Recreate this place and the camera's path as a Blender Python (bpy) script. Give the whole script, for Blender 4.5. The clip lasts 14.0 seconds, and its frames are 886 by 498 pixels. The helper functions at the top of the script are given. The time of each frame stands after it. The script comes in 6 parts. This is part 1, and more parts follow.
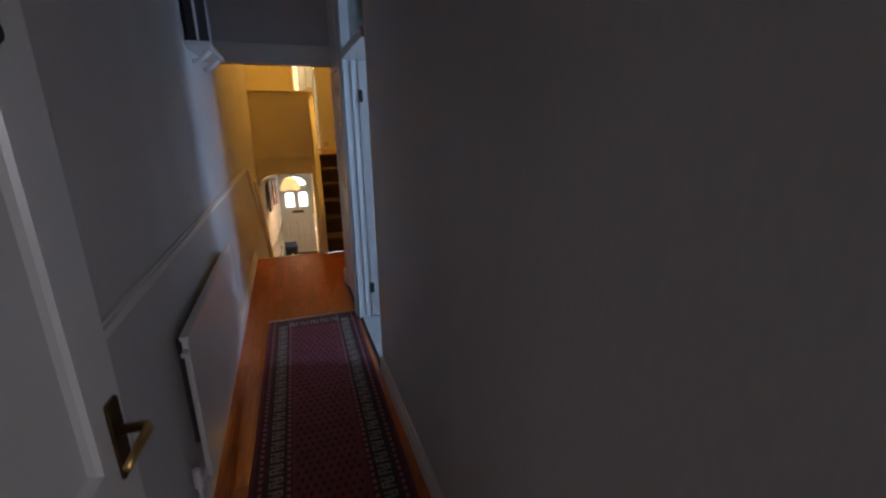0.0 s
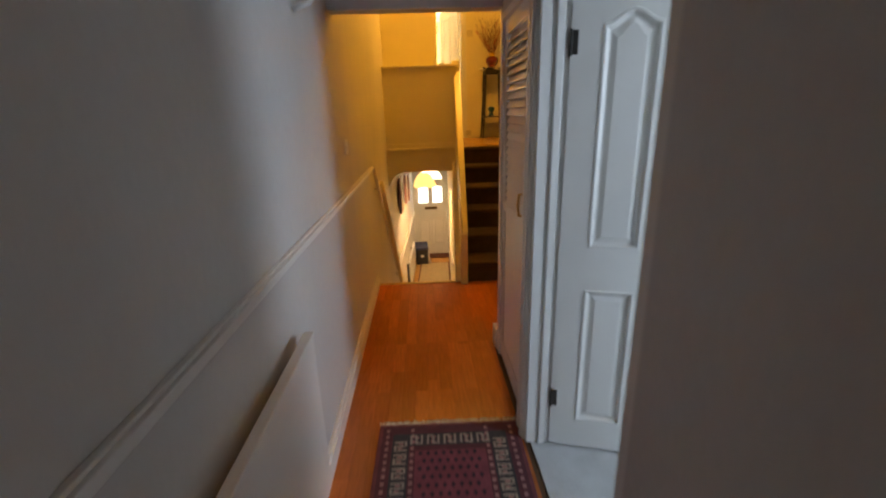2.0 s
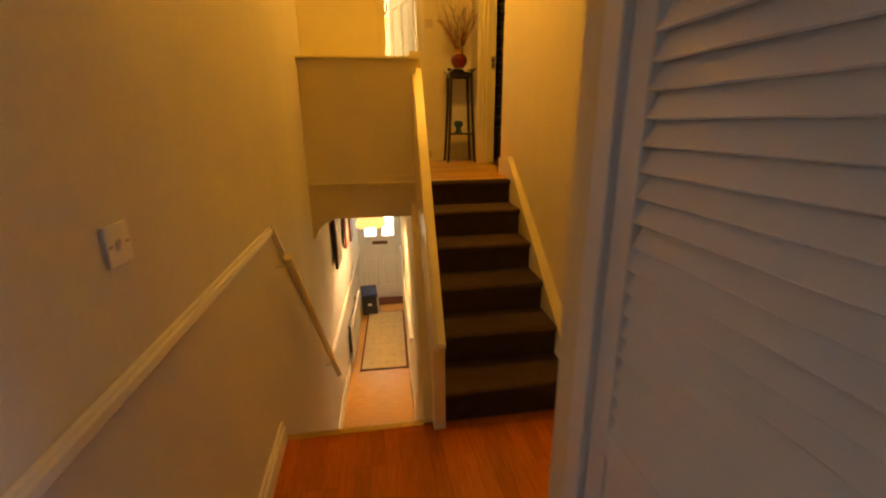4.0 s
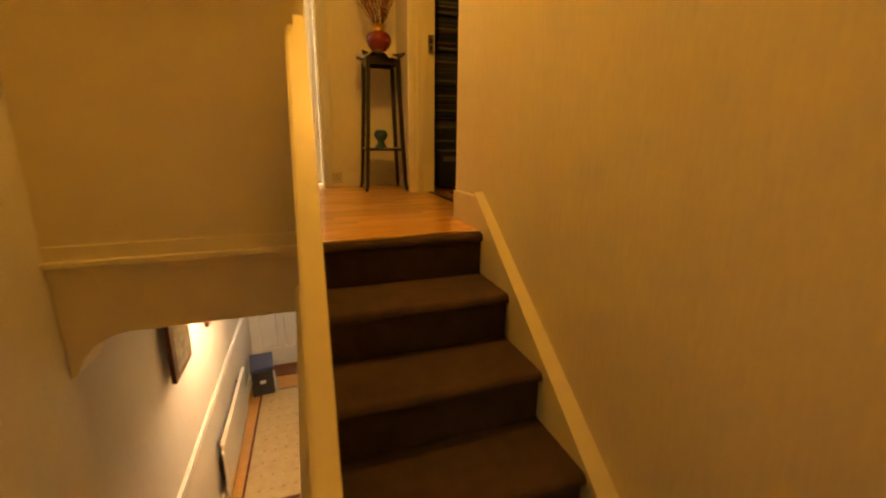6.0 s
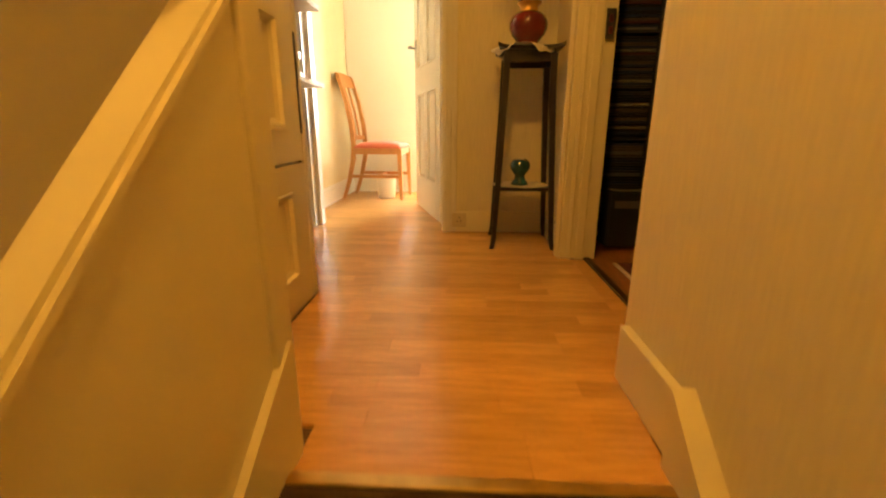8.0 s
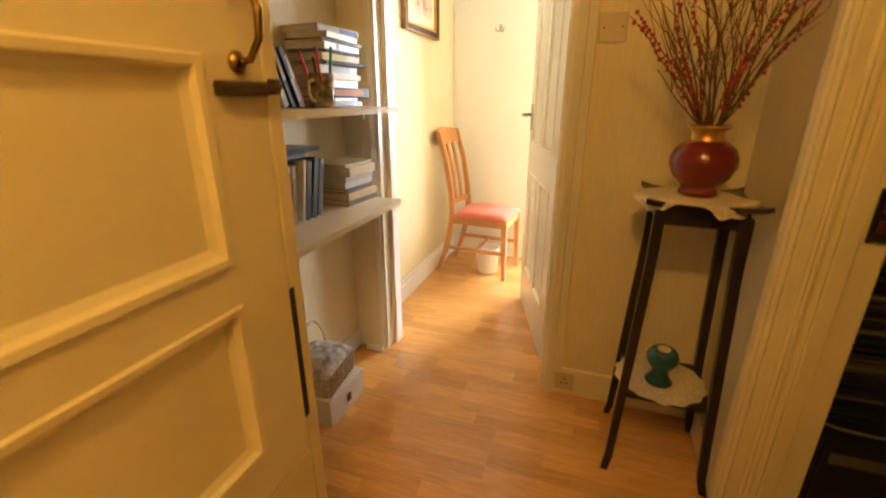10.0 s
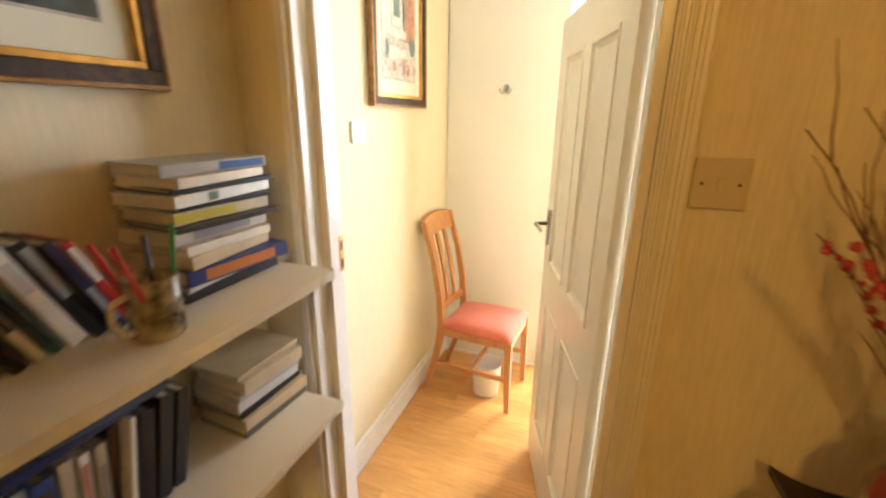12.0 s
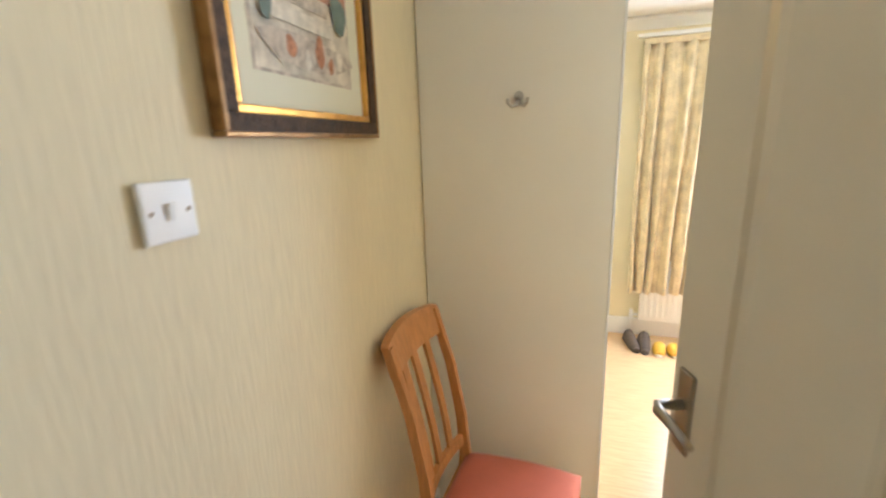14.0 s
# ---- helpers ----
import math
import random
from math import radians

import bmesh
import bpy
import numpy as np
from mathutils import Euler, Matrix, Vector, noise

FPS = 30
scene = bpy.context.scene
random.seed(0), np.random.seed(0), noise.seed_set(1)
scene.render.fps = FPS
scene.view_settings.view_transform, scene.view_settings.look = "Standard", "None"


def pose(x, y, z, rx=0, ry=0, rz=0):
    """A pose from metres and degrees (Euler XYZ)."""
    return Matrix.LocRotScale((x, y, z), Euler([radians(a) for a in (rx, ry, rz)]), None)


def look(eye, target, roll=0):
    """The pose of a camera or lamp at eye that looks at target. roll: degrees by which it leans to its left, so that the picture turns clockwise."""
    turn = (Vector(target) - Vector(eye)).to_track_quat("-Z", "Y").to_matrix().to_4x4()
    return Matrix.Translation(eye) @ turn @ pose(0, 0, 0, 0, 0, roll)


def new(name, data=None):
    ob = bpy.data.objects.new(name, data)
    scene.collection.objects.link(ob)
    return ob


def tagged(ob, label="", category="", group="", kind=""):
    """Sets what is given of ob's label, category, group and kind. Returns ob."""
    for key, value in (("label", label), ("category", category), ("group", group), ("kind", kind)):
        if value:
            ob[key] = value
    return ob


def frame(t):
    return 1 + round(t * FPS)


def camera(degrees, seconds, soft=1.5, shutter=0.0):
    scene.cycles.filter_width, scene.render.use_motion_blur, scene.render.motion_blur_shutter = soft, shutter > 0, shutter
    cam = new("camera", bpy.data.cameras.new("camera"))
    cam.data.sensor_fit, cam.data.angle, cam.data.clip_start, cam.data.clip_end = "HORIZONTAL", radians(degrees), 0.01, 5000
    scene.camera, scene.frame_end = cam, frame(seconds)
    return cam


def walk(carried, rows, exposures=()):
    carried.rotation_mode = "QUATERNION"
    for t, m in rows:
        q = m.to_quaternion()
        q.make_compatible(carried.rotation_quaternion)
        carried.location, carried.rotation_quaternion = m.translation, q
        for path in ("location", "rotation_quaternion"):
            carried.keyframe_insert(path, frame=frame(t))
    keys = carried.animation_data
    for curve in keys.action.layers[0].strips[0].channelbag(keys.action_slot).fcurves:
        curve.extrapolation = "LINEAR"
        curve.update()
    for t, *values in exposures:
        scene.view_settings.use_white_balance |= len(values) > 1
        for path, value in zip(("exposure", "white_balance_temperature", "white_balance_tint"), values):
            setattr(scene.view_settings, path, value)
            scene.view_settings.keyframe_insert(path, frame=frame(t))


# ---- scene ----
cam = camera(92.0, 14.0, soft=2.1, shutter=0.5)
PATH = [
    (0, (0.439, 0.016, 1.52), (1.084, 1.826, 0.966), -0.7),
    (0.5, (0.417, 0.266, 1.578), (0.88, 2.125, 1.003), -0.1),
    (1, (0.484, 0.737, 1.521), (0.575, 2.657, 0.968), -0.2),
    (1.5, (0.471, 1.16, 1.519), (0.568, 3.082, 0.974), 0.3),
    (2, (0.442, 1.654, 1.505), (0.518, 3.56, 0.903), -1.7),
    (2.5, (0.5, 2.156, 1.51), (0.495, 4.062, 0.903), 0.8),
    (3, (0.486, 2.597, 1.531), (0.712, 4.494, 0.939), -2.1),
    (5.5, (0.646, 4.655, 1.569), (1.051, 6.538, 1.033), 1.5),
    (6, (0.784, 5.059, 1.541), (1.451, 6.876, 1.035), 0.5),
    (6.5, (0.978, 5.426, 1.478), (1.527, 7.283, 0.979), 3.4),
    (7, (1.163, 5.684, 1.511), (1.392, 7.61, 1.025), 3.0),
    (9.5, (1.221, 6.817, 2.264), (0.825, 8.667, 1.614), -0.2),
    (10, (1.207, 7.005, 2.416), (0.589, 8.789, 1.756), 0.0),
    (10.5, (1.163, 7.16, 2.55), (0.623, 8.952, 1.845), 0.2),
    (11, (1.156, 7.378, 2.643), (0.526, 9.138, 1.932), 1.4),
    (11.5, (1.127, 7.575, 2.745), (0.343, 9.289, 2.078), 1.2),
    (12, (1.015, 7.859, 2.765), (0.371, 9.656, 2.169), 0.7),
    (12.5, (0.932, 8.138, 2.769), (0.316, 9.949, 2.186), -0.5),
    (13, (0.879, 8.421, 2.752), (0.061, 10.158, 2.192), 2.1),
    (13.3, (0.835, 8.56, 2.754), (0.008, 10.291, 2.189), 0.9),
    (13.5, (0.774, 8.682, 2.75), (0.007, 10.447, 2.205), 1.1),
    (14, (0.64, 8.943, 2.777), (0.07, 10.8, 2.3), -2.0),
]

EXPO = [(0.0, -0.05, 6000, 10), (0.5, 0.35, 6600, 10), (1.0, 0.4, 7600, 10), (1.5, 0.45, 8000, 10), (2.0, 0.5, 8200, 10), (2.5, 0.2, 8300, 10), (3.0, 0.3, 8600, 10), (5.5, 0.32, 7500, 10), (7.0, 0.30, 7000, 10), (9.5, 0.20, 5900, 10), (10.5, 0.05, 5600, 10), (11.0, 0.04, 5500, 10), (12.0, 0.04, 5300, 10), (13.0, -0.25, 5000, 10), (13.5, -0.85, 4950, 10), (14.0, -1.22, 4900, 10)]
walk(cam, [(t, look(eye, target, roll)) for t, eye, target, roll in PATH], EXPO)

# ---- light ----
UP = 1.13          # upper floor
DOWN = -1.44       # hall floor
CEIL_LOW, CEIL_UP = 2.62, 3.62

world = bpy.data.worlds.new("world")
scene.world = world
world.use_nodes = True
wn = world.node_tree
sky = wn.nodes.new("ShaderNodeTexSky")
sky.sky_type = "NISHITA"
sky.sun_disc = False
sky.sun_elevation, sky.sun_rotation = radians(35), radians(150)
wn.links.new(sky.outputs["Color"], wn.nodes["Background"].inputs["Color"])
wn.nodes["Background"].inputs["Strength"].default_value = 0.10


def lamp(name, kind, m, watts, colour, size=0.1, size_y=None):
    data = bpy.data.lights.new(name, kind)
    data.energy, data.color = watts, colour
    if kind == "AREA":
        data.size = size
        if size_y:
            data.shape, data.size_y = "RECTANGLE", size_y
    elif kind == "SUN":
        data.angle = size
    else:
        data.shadow_soft_size = size
    ob = new(name, data)
    ob.matrix_world = m
    return ob


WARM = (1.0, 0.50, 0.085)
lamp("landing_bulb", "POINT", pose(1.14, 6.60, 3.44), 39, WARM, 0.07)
lamp("hall_bulb", "POINT", pose(0.45, 8.4, 0.495), 50, (1.0, 0.68, 0.41), 0.05)
lamp("bedroom_window_light", "AREA", look((2.3, 12.6, 2.6), (1.6, 9.5, 1.6)), 350, (1.0, 0.93, 0.82), 1.6, 1.5)
lamp("kitchen_window_light", "AREA", look((3.3, 1.72, 1.5), (0.9, 3.0, 1.1)), 47, (0.48, 0.67, 1.0), 0.9, 1.1)
lamp("back_window_light", "AREA", look((1.9, -2.7, 1.6), (0.2, 1.0, 1.1)), 19, (0.92, 0.86, 0.92), 1.2, 1.2)

# ---- materials ----
def mat(name, colour, rough=0.6, metal=0.0, vary=0.08, scale=6.0, bump=0.0, bump_scale=120.0, stretch=(1, 1, 1), coat=0.0, fine=0.0, spread=0.0, glow=None, sheen=0.0):
    """colour varied by broad noise (vary) and fine noise (fine), with relief; spread: variation between pieces."""
    m = bpy.data.materials.new(name)
    m.use_nodes = True
    nt = m.node_tree
    b = nt.nodes["Principled BSDF"]
    b.inputs["Roughness"].default_value, b.inputs["Metallic"].default_value = rough, metal
    b.inputs["Coat Weight"].default_value = coat
    b.inputs["Sheen Weight"].default_value = sheen
    co = nt.nodes.new("ShaderNodeTexCoord")
    mp = nt.nodes.new("ShaderNodeMapping")
    mp.inputs["Scale"].default_value = stretch
    if spread:
        place, shift = nt.nodes.new("ShaderNodeObjectInfo"), nt.nodes.new("ShaderNodeVectorMath")
        nt.links.new(co.outputs["Object"], shift.inputs[0])
        nt.links.new(place.outputs["Location"], shift.inputs[1])
        nt.links.new(shift.outputs["Vector"], mp.inputs["Vector"])
    else:
        nt.links.new(co.outputs["Object"], mp.inputs["Vector"])

    def noise_at(s, detail=3.0):
        n = nt.nodes.new("ShaderNodeTexNoise")
        n.inputs["Scale"].default_value, n.inputs["Detail"].default_value = s, detail
        nt.links.new(mp.outputs["Vector"], n.inputs["Vector"])
        return n.outputs["Fac"]

    def ramp(fac, low, high):
        r = nt.nodes.new("ShaderNodeMapRange")
        r.inputs["From Min"].default_value, r.inputs["From Max"].default_value = 0.3, 0.7
        r.inputs["To Min"].default_value, r.inputs["To Max"].default_value = low, high
        nt.links.new(fac, r.inputs["Value"])
        return r.outputs["Result"]

    def times(a, c):
        x = nt.nodes.new("ShaderNodeMath")
        x.operation = "MULTIPLY"
        nt.links.new(a, x.inputs[0])
        nt.links.new(c, x.inputs[1])
        return x.outputs[0]

    fac = ramp(noise_at(scale), 1 - vary, 1 + vary)
    if fine:
        fac = times(fac, ramp(noise_at(bump_scale, 2.0), 1 - fine, 1 + fine))
    if spread:
        oi = nt.nodes.new("ShaderNodeObjectInfo")
        r = nt.nodes.new("ShaderNodeMapRange")
        r.inputs["To Min"].default_value, r.inputs["To Max"].default_value = 1 - spread, 1 + spread
        nt.links.new(oi.outputs["Random"], r.inputs["Value"])
        fac = times(fac, r.outputs["Result"])
    mix = nt.nodes.new("ShaderNodeVectorMath")
    mix.operation = "SCALE"
    mix.inputs[0].default_value = colour[:3]
    nt.links.new(fac, mix.inputs["Scale"])
    nt.links.new(mix.outputs["Vector"], b.inputs["Base Color"])
    if bump:
        bp = nt.nodes.new("ShaderNodeBump")
        bp.inputs["Strength"].default_value, bp.inputs["Distance"].default_value = bump, 0.004
        nt.links.new(noise_at(bump_scale, 4.0), bp.inputs["Height"])
        nt.links.new(bp.outputs["Normal"], b.inputs["Normal"])
    if glow:
        b.inputs["Emission Color"].default_value = (*glow[:3], 1)
        b.inputs["Emission Strength"].default_value = glow[3]
    return m


M = {
    "paper_white": mat("white wallpaper", (0.64, 0.62, 0.60), 0.62, vary=0.05, scale=2.5, bump=0.30, bump_scale=200, stretch=(1, 1, 0.09), fine=0.05),
    "paper_cream": mat("cream wallpaper", (0.77, 0.69, 0.47), 0.68, vary=0.04, scale=2.5, bump=0.42, bump_scale=165, stretch=(1, 1, 0.065), fine=0.05),
    "paint_cream": mat("cream gloss paint", (0.78, 0.70, 0.46), 0.32, vary=0.04, scale=3, bump=0.08, bump_scale=60),
    "white_gloss": mat("white gloss paint", (0.80, 0.79, 0.76), 0.28, vary=0.03, scale=4, bump=0.05, bump_scale=50),
    "white_matt": mat("white matt paint", (0.78, 0.77, 0.74), 0.7, vary=0.03, scale=3, bump=0.1, bump_scale=90),
    "white_board": mat("white faced board", (0.80, 0.77, 0.69), 0.45, vary=0.02, scale=2),
    "plaster": mat("ceiling plaster", (0.78, 0.76, 0.72), 0.85, vary=0.03, bump=0.15, bump_scale=60),
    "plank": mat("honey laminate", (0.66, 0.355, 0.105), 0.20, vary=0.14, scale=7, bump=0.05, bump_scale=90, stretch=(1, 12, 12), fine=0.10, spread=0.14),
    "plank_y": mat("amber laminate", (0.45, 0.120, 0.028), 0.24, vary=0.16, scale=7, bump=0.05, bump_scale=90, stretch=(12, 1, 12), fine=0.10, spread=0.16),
    "plank_pale": mat("pale honey laminate", (0.66, 0.46, 0.24), 0.25, vary=0.12, scale=7, stretch=(1, 12, 12), fine=0.08),
    "joint": mat("floor underlay", (0.10, 0.05, 0.02), 0.8),
    "lino": mat("pale grey lino", (0.55, 0.56, 0.56), 0.4, vary=0.08, scale=9, fine=0.05),
    "carpet": mat("dark brown carpet", (0.054, 0.027, 0.015), 0.98, vary=0.22, scale=14, bump=1.0, bump_scale=260, fine=0.35, sheen=0.04),
    "brass": mat("aged brass", (0.62, 0.42, 0.14), 0.28, metal=1.0, vary=0.15, scale=20),
    "dark_brass": mat("tarnished brass", (0.14, 0.09, 0.035), 0.42, metal=0.9, vary=0.3, scale=30),
    "chrome": mat("brushed nickel", (0.46, 0.44, 0.41), 0.30, metal=1.0, vary=0.05),
    "black": mat("black plastic", (0.018, 0.018, 0.02), 0.5, vary=0.2),
    "dark_wood": mat("ebonised wood", (0.018, 0.009, 0.007), 0.36, vary=0.3, scale=10, stretch=(6, 6, 1), coat=0.2),
    "beech": mat("honey beech wood", (0.52, 0.245, 0.075), 0.38, vary=0.14, scale=9, stretch=(8, 8, 1), fine=0.06),
    "salmon": mat("salmon seat cloth", (0.62, 0.165, 0.095), 0.9, vary=0.06, scale=8, bump=0.4, bump_scale=400, fine=0.08, sheen=0.2),
    "vase_red": mat("dark red enamel", (0.17, 0.013, 0.010), 0.2, vary=0.15, scale=14, coat=0.4),
    "twig": mat("brown twig", (0.16, 0.075, 0.035), 0.8, vary=0.3, scale=40),
    "berry": mat("red berry", (0.36, 0.014, 0.012), 0.4, vary=0.25, scale=60),
    "lace": mat("ecru lace", (0.66, 0.58, 0.42), 0.9, vary=0.1, scale=60, bump=0.8, bump_scale=180, fine=0.25),
    "teal": mat("teal glazed pottery", (0.012, 0.075, 0.10), 0.18, vary=0.3, scale=25, coat=0.4),
    "plate_old": mat("yellowed switch plastic", (0.58, 0.50, 0.34), 0.4, vary=0.04),
    "plate_white": mat("white switch plastic", (0.82, 0.82, 0.82), 0.3, vary=0.02),
    "gold": mat("gilt frame", (0.62, 0.36, 0.08), 0.35, metal=0.85, vary=0.2, scale=25, bump=0.2, bump_scale=90),
    "frame_dark": mat("carved dark frame", (0.050, 0.026, 0.012), 0.7, vary=0.5, scale=45, bump=0.9, bump_scale=110),
    "mount": mat("pale picture mount", (0.74, 0.74, 0.60), 0.7, vary=0.02),
    "mat_beige": mat("beige hall mat", (0.50, 0.38, 0.20), 0.95, vary=0.08, scale=12, bump=0.6, bump_scale=200, fine=0.1),
    "mat_brown": mat("brown door mat", (0.14, 0.045, 0.02), 0.95, vary=0.15, bump=0.6, bump_scale=200),
    "curtain": mat("gold damask curtain", (0.68, 0.58, 0.36), 0.8, vary=0.20, scale=11, bump=0.3, bump_scale=90, fine=0.08, sheen=0.3),
    "navy": mat("navy lid", (0.03, 0.045, 0.13), 0.5, vary=0.1),
    "yellow_cloth": mat("yellow slipper cloth", (0.70, 0.42, 0.03), 0.8, vary=0.1),
    "suede": mat("grey brown suede", (0.11, 0.085, 0.065), 0.9, vary=0.2, scale=30),
    # Off-white lowered to dark grey to carry the study's darkness.
    "cable_dim": mat("off-white cable dimmed for shade", (0.20, 0.185, 0.15), 0.5),
    # Door panes glow by themselves, standing in for daylight outside.
    "glass_glow": mat("frosted door glass glowing as daylight", (0.85, 0.88, 0.9), 0.3, glow=(1.0, 0.98, 0.93, 3.0)),
    "shade": mat("cream lamp shade", (0.8, 0.66, 0.4), 0.7, glow=(1.0, 0.62, 0.22, 1.1)),
}


# ---- mesh helpers ----
def box(bm, x0, y0, z0, x1, y1, z1, bevel=0.0):
    fresh = bmesh.ops.create_cube(bm, size=1.0)["verts"]
    bmesh.ops.scale(bm, verts=fresh, vec=(x1 - x0, y1 - y0, z1 - z0))
    bmesh.ops.translate(bm, verts=fresh, vec=((x0 + x1) / 2, (y0 + y1) / 2, (z0 + z1) / 2))
    if bevel:
        edges = list({e for v in fresh for e in v.link_edges})
        bmesh.ops.bevel(bm, geom=edges, offset=bevel, segments=2, affect="EDGES", profile=0.6)
    return bm


def prism(bm, outline, low, high):
    """An upright prism over an outline of (x, y); low and high are heights or functions of (x, y)."""
    lo = low if callable(low) else (lambda x, y: low)
    hi = high if callable(high) else (lambda x, y: high)
    a = [bm.verts.new((x, y, lo(x, y))) for x, y in outline]
    b = [bm.verts.new((x, y, hi(x, y))) for x, y in outline]
    n = len(outline)
    bm.faces.new(a[::-1])
    bm.faces.new(b)
    for i in range(n):
        bm.faces.new((a[i], a[(i + 1) % n], b[(i + 1) % n], b[i]))
    bmesh.ops.recalc_face_normals(bm, faces=bm.faces[:])
    return bm


def rod(bm, p, q, r0, r1=None, seg=10):
    r1 = r0 if r1 is None else r1
    p, q = Vector(p), Vector(q)
    way = q - p
    m = Matrix.Translation((p + q) / 2) @ way.to_track_quat("Z", "Y").to_matrix().to_4x4()
    bmesh.ops.create_cone(bm, cap_ends=True, segments=seg, radius1=r0, radius2=r1, depth=way.length, matrix=m)
    return bm


def lathe(bm, profile, seg=32, at=(0, 0, 0)):
    rings = []
    for r, z in profile:
        rings.append([bm.verts.new((at[0] + r * math.cos(2 * math.pi * i / seg), at[1] + r * math.sin(2 * math.pi * i / seg), at[2] + z)) for i in range(seg)])
    for a, b in zip(rings, rings[1:]):
        for i in range(seg):
            f = bm.faces.new((a[i], a[(i + 1) % seg], b[(i + 1) % seg], b[i]))
            f.smooth = True
    bm.faces.new(rings[0][::-1])
    bm.faces.new(rings[-1])
    return bm


def tube(bm, points, r, seg=6):
    """A tube along points; r a radius or a list."""
    rs = r if isinstance(r, (list, tuple)) else [r] * len(points)
    rings, pts = [], [Vector(p) for p in points]
    for i, p in enumerate(pts):
        d = (pts[min(i + 1, len(pts) - 1)] - pts[max(i - 1, 0)]).normalized()
        side = d.orthogonal().normalized() if i == 0 else (side - d * side.dot(d)).normalized()
        up = d.cross(side)
        rings.append([bm.verts.new(p + (side * math.cos(2 * math.pi * k / seg) + up * math.sin(2 * math.pi * k / seg)) * rs[i]) for k in range(seg)])
    for a, b in zip(rings, rings[1:]):
        for k in range(seg):
            bm.faces.new((a[k], a[(k + 1) % seg], b[(k + 1) % seg], b[k])).smooth = True
    bm.faces.new(rings[0][::-1])
    bm.faces.new(rings[-1])
    return bm


def moved(bm, m):
    bmesh.ops.transform(bm, matrix=m, verts=bm.verts[:])
    return bm


def mesh(name, bm, material):
    data = bpy.data.meshes.new(name)
    bm.to_mesh(data)
    bm.free()
    data.materials.append(material)
    return data


def part(name, bm, material, parent=None, label=""):
    ob = new(name, mesh(name, bm, material))
    ob.parent = parent
    if label:
        ob["label"] = label
    return ob


def thing(name, label, category, m=None, group="", kind=""):
    ob = new(name)
    ob.empty_display_size = 0.05
    if m is not None:
        ob.matrix_basis = m
    return tagged(ob, label, category, group, kind)


def fixed(name, bm, material, label, category):
    return tagged(part(name, bm, material), label, category, kind="structure")


B = bmesh.new


# ---- large structure: lower corridor ----
def walls():
    w = M["paper_white"]
    c = M["paper_cream"]
    # left side: straight beside the corridor, drifting slightly beside the stairs down
    bm = prism(B(), [(-0.15, 0.0), (-0.03, 0.0), (-0.03, 5.38), (0.03, 6.95), (-0.15, 6.95)], DOWN - 0.1, CEIL_UP)
    fixed("wall_left", bm, M["paper_white"], "white textured wallpaper wall beside corridor and stairs", "wall")
    bm = prism(B(), [(-0.12, 6.95), (0.03, 6.95), (0.20, 10.75), (-0.12, 10.75)], DOWN - 0.1, UP - 0.1)
    fixed("wall_hall_left", bm, M["paper_white"], "white textured wallpaper wall of the hall", "wall")
    # right of the corridor with the kitchen doorway
    bm = B()
    box(bm, 0.89, 0.0, 0.0, 1.01, 2.441, CEIL_LOW)
    fixed("wall_right", bm, w, "plain white textured wallpaper wall", "wall")
    bm = B()
    box(bm, 0.89, 2.441, 2.42, 1.01, 3.40, CEIL_LOW)
    fixed("wall_over_door", bm, w, "white wall above a doorway and fanlight", "wall")
    bm = B()
    box(bm, 0.90, 3.40, 1.98, 1.02, 4.24, CEIL_LOW)
    fixed("wall_over_cupboard", bm, w, "white wall above a louvred cupboard", "wall")
    bm = B()
    box(bm, 0.90, 4.14, 0.0, 1.78, 4.255, CEIL_UP)
    box(bm, 0.90, 3.36, 0.0, 1.78, 3.41, CEIL_LOW)
    box(bm, 1.70, 3.41, 0.0, 1.78, 4.14, CEIL_LOW)
    fixed("wall_cupboard", bm, c, "cream wall closing the end of the cupboard", "wall")
    # beam at the corridor's end
    bm = B()
    box(bm, -0.03, 4.2, 2.04, 0.90, 4.30, CEIL_UP)
    fixed("wall_header", bm, w, "white wall over the corridor opening", "wall")
    bm = B()
    box(bm, -0.028, 4.175, 2.035, 0.898, 4.199, 2.20, 0.006)
    fixed("trim_header", bm, M["white_gloss"], "white painted timber band under the header wall", "trim")
    # right side of the stairs and landing, with the doorway of the dark room
    bm = B()
    box(bm, 1.63, 4.255, -0.1, 1.78, 7.15, CEIL_UP)
    fixed("wall_stairs", bm, c, "cream ribbed wallpaper wall beside carpeted stairs", "wall")
    bm = B()
    box(bm, 1.72, 7.151, UP + 2.05, 1.84, 8.24, CEIL_UP)
    box(bm, 1.72, 8.24, UP - 0.1, 1.84, 8.88, CEIL_UP)
    fixed("wall_right_landing", bm, c, "cream wall around the dark room doorway", "wall")
    # partition with the lobby doorway
    bm = B()
    box(bm, 1.115, 8.765, UP - 0.1, 1.72, 8.90, CEIL_UP)
    fixed("wall_switch", bm, c, "cream wallpaper wall behind the plant stand", "wall")
    bm = B()
    box(bm, 0.085, 8.825, UP - 0.1, 0.248, 8.90, CEIL_UP)
    fixed("wall_nib", bm, c, "narrow cream wall between bookshelves and doorway", "wall")
    bm = B()
    box(bm, 0.085, 8.83, UP + 2.035, 1.115, 8.90, CEIL_UP)
    fixed("wall_over_lobby", bm, c, "cream wall above the lobby doorway", "wall")
    bm = B()
    box(bm, -0.05, 7.0, UP - 0.1, 0.085, 10.55, CEIL_UP)
    fixed("wall_left_upper", bm, c, "cream streaked wallpaper wall of alcove and lobby", "wall")
    # bedroom
    bm = B()
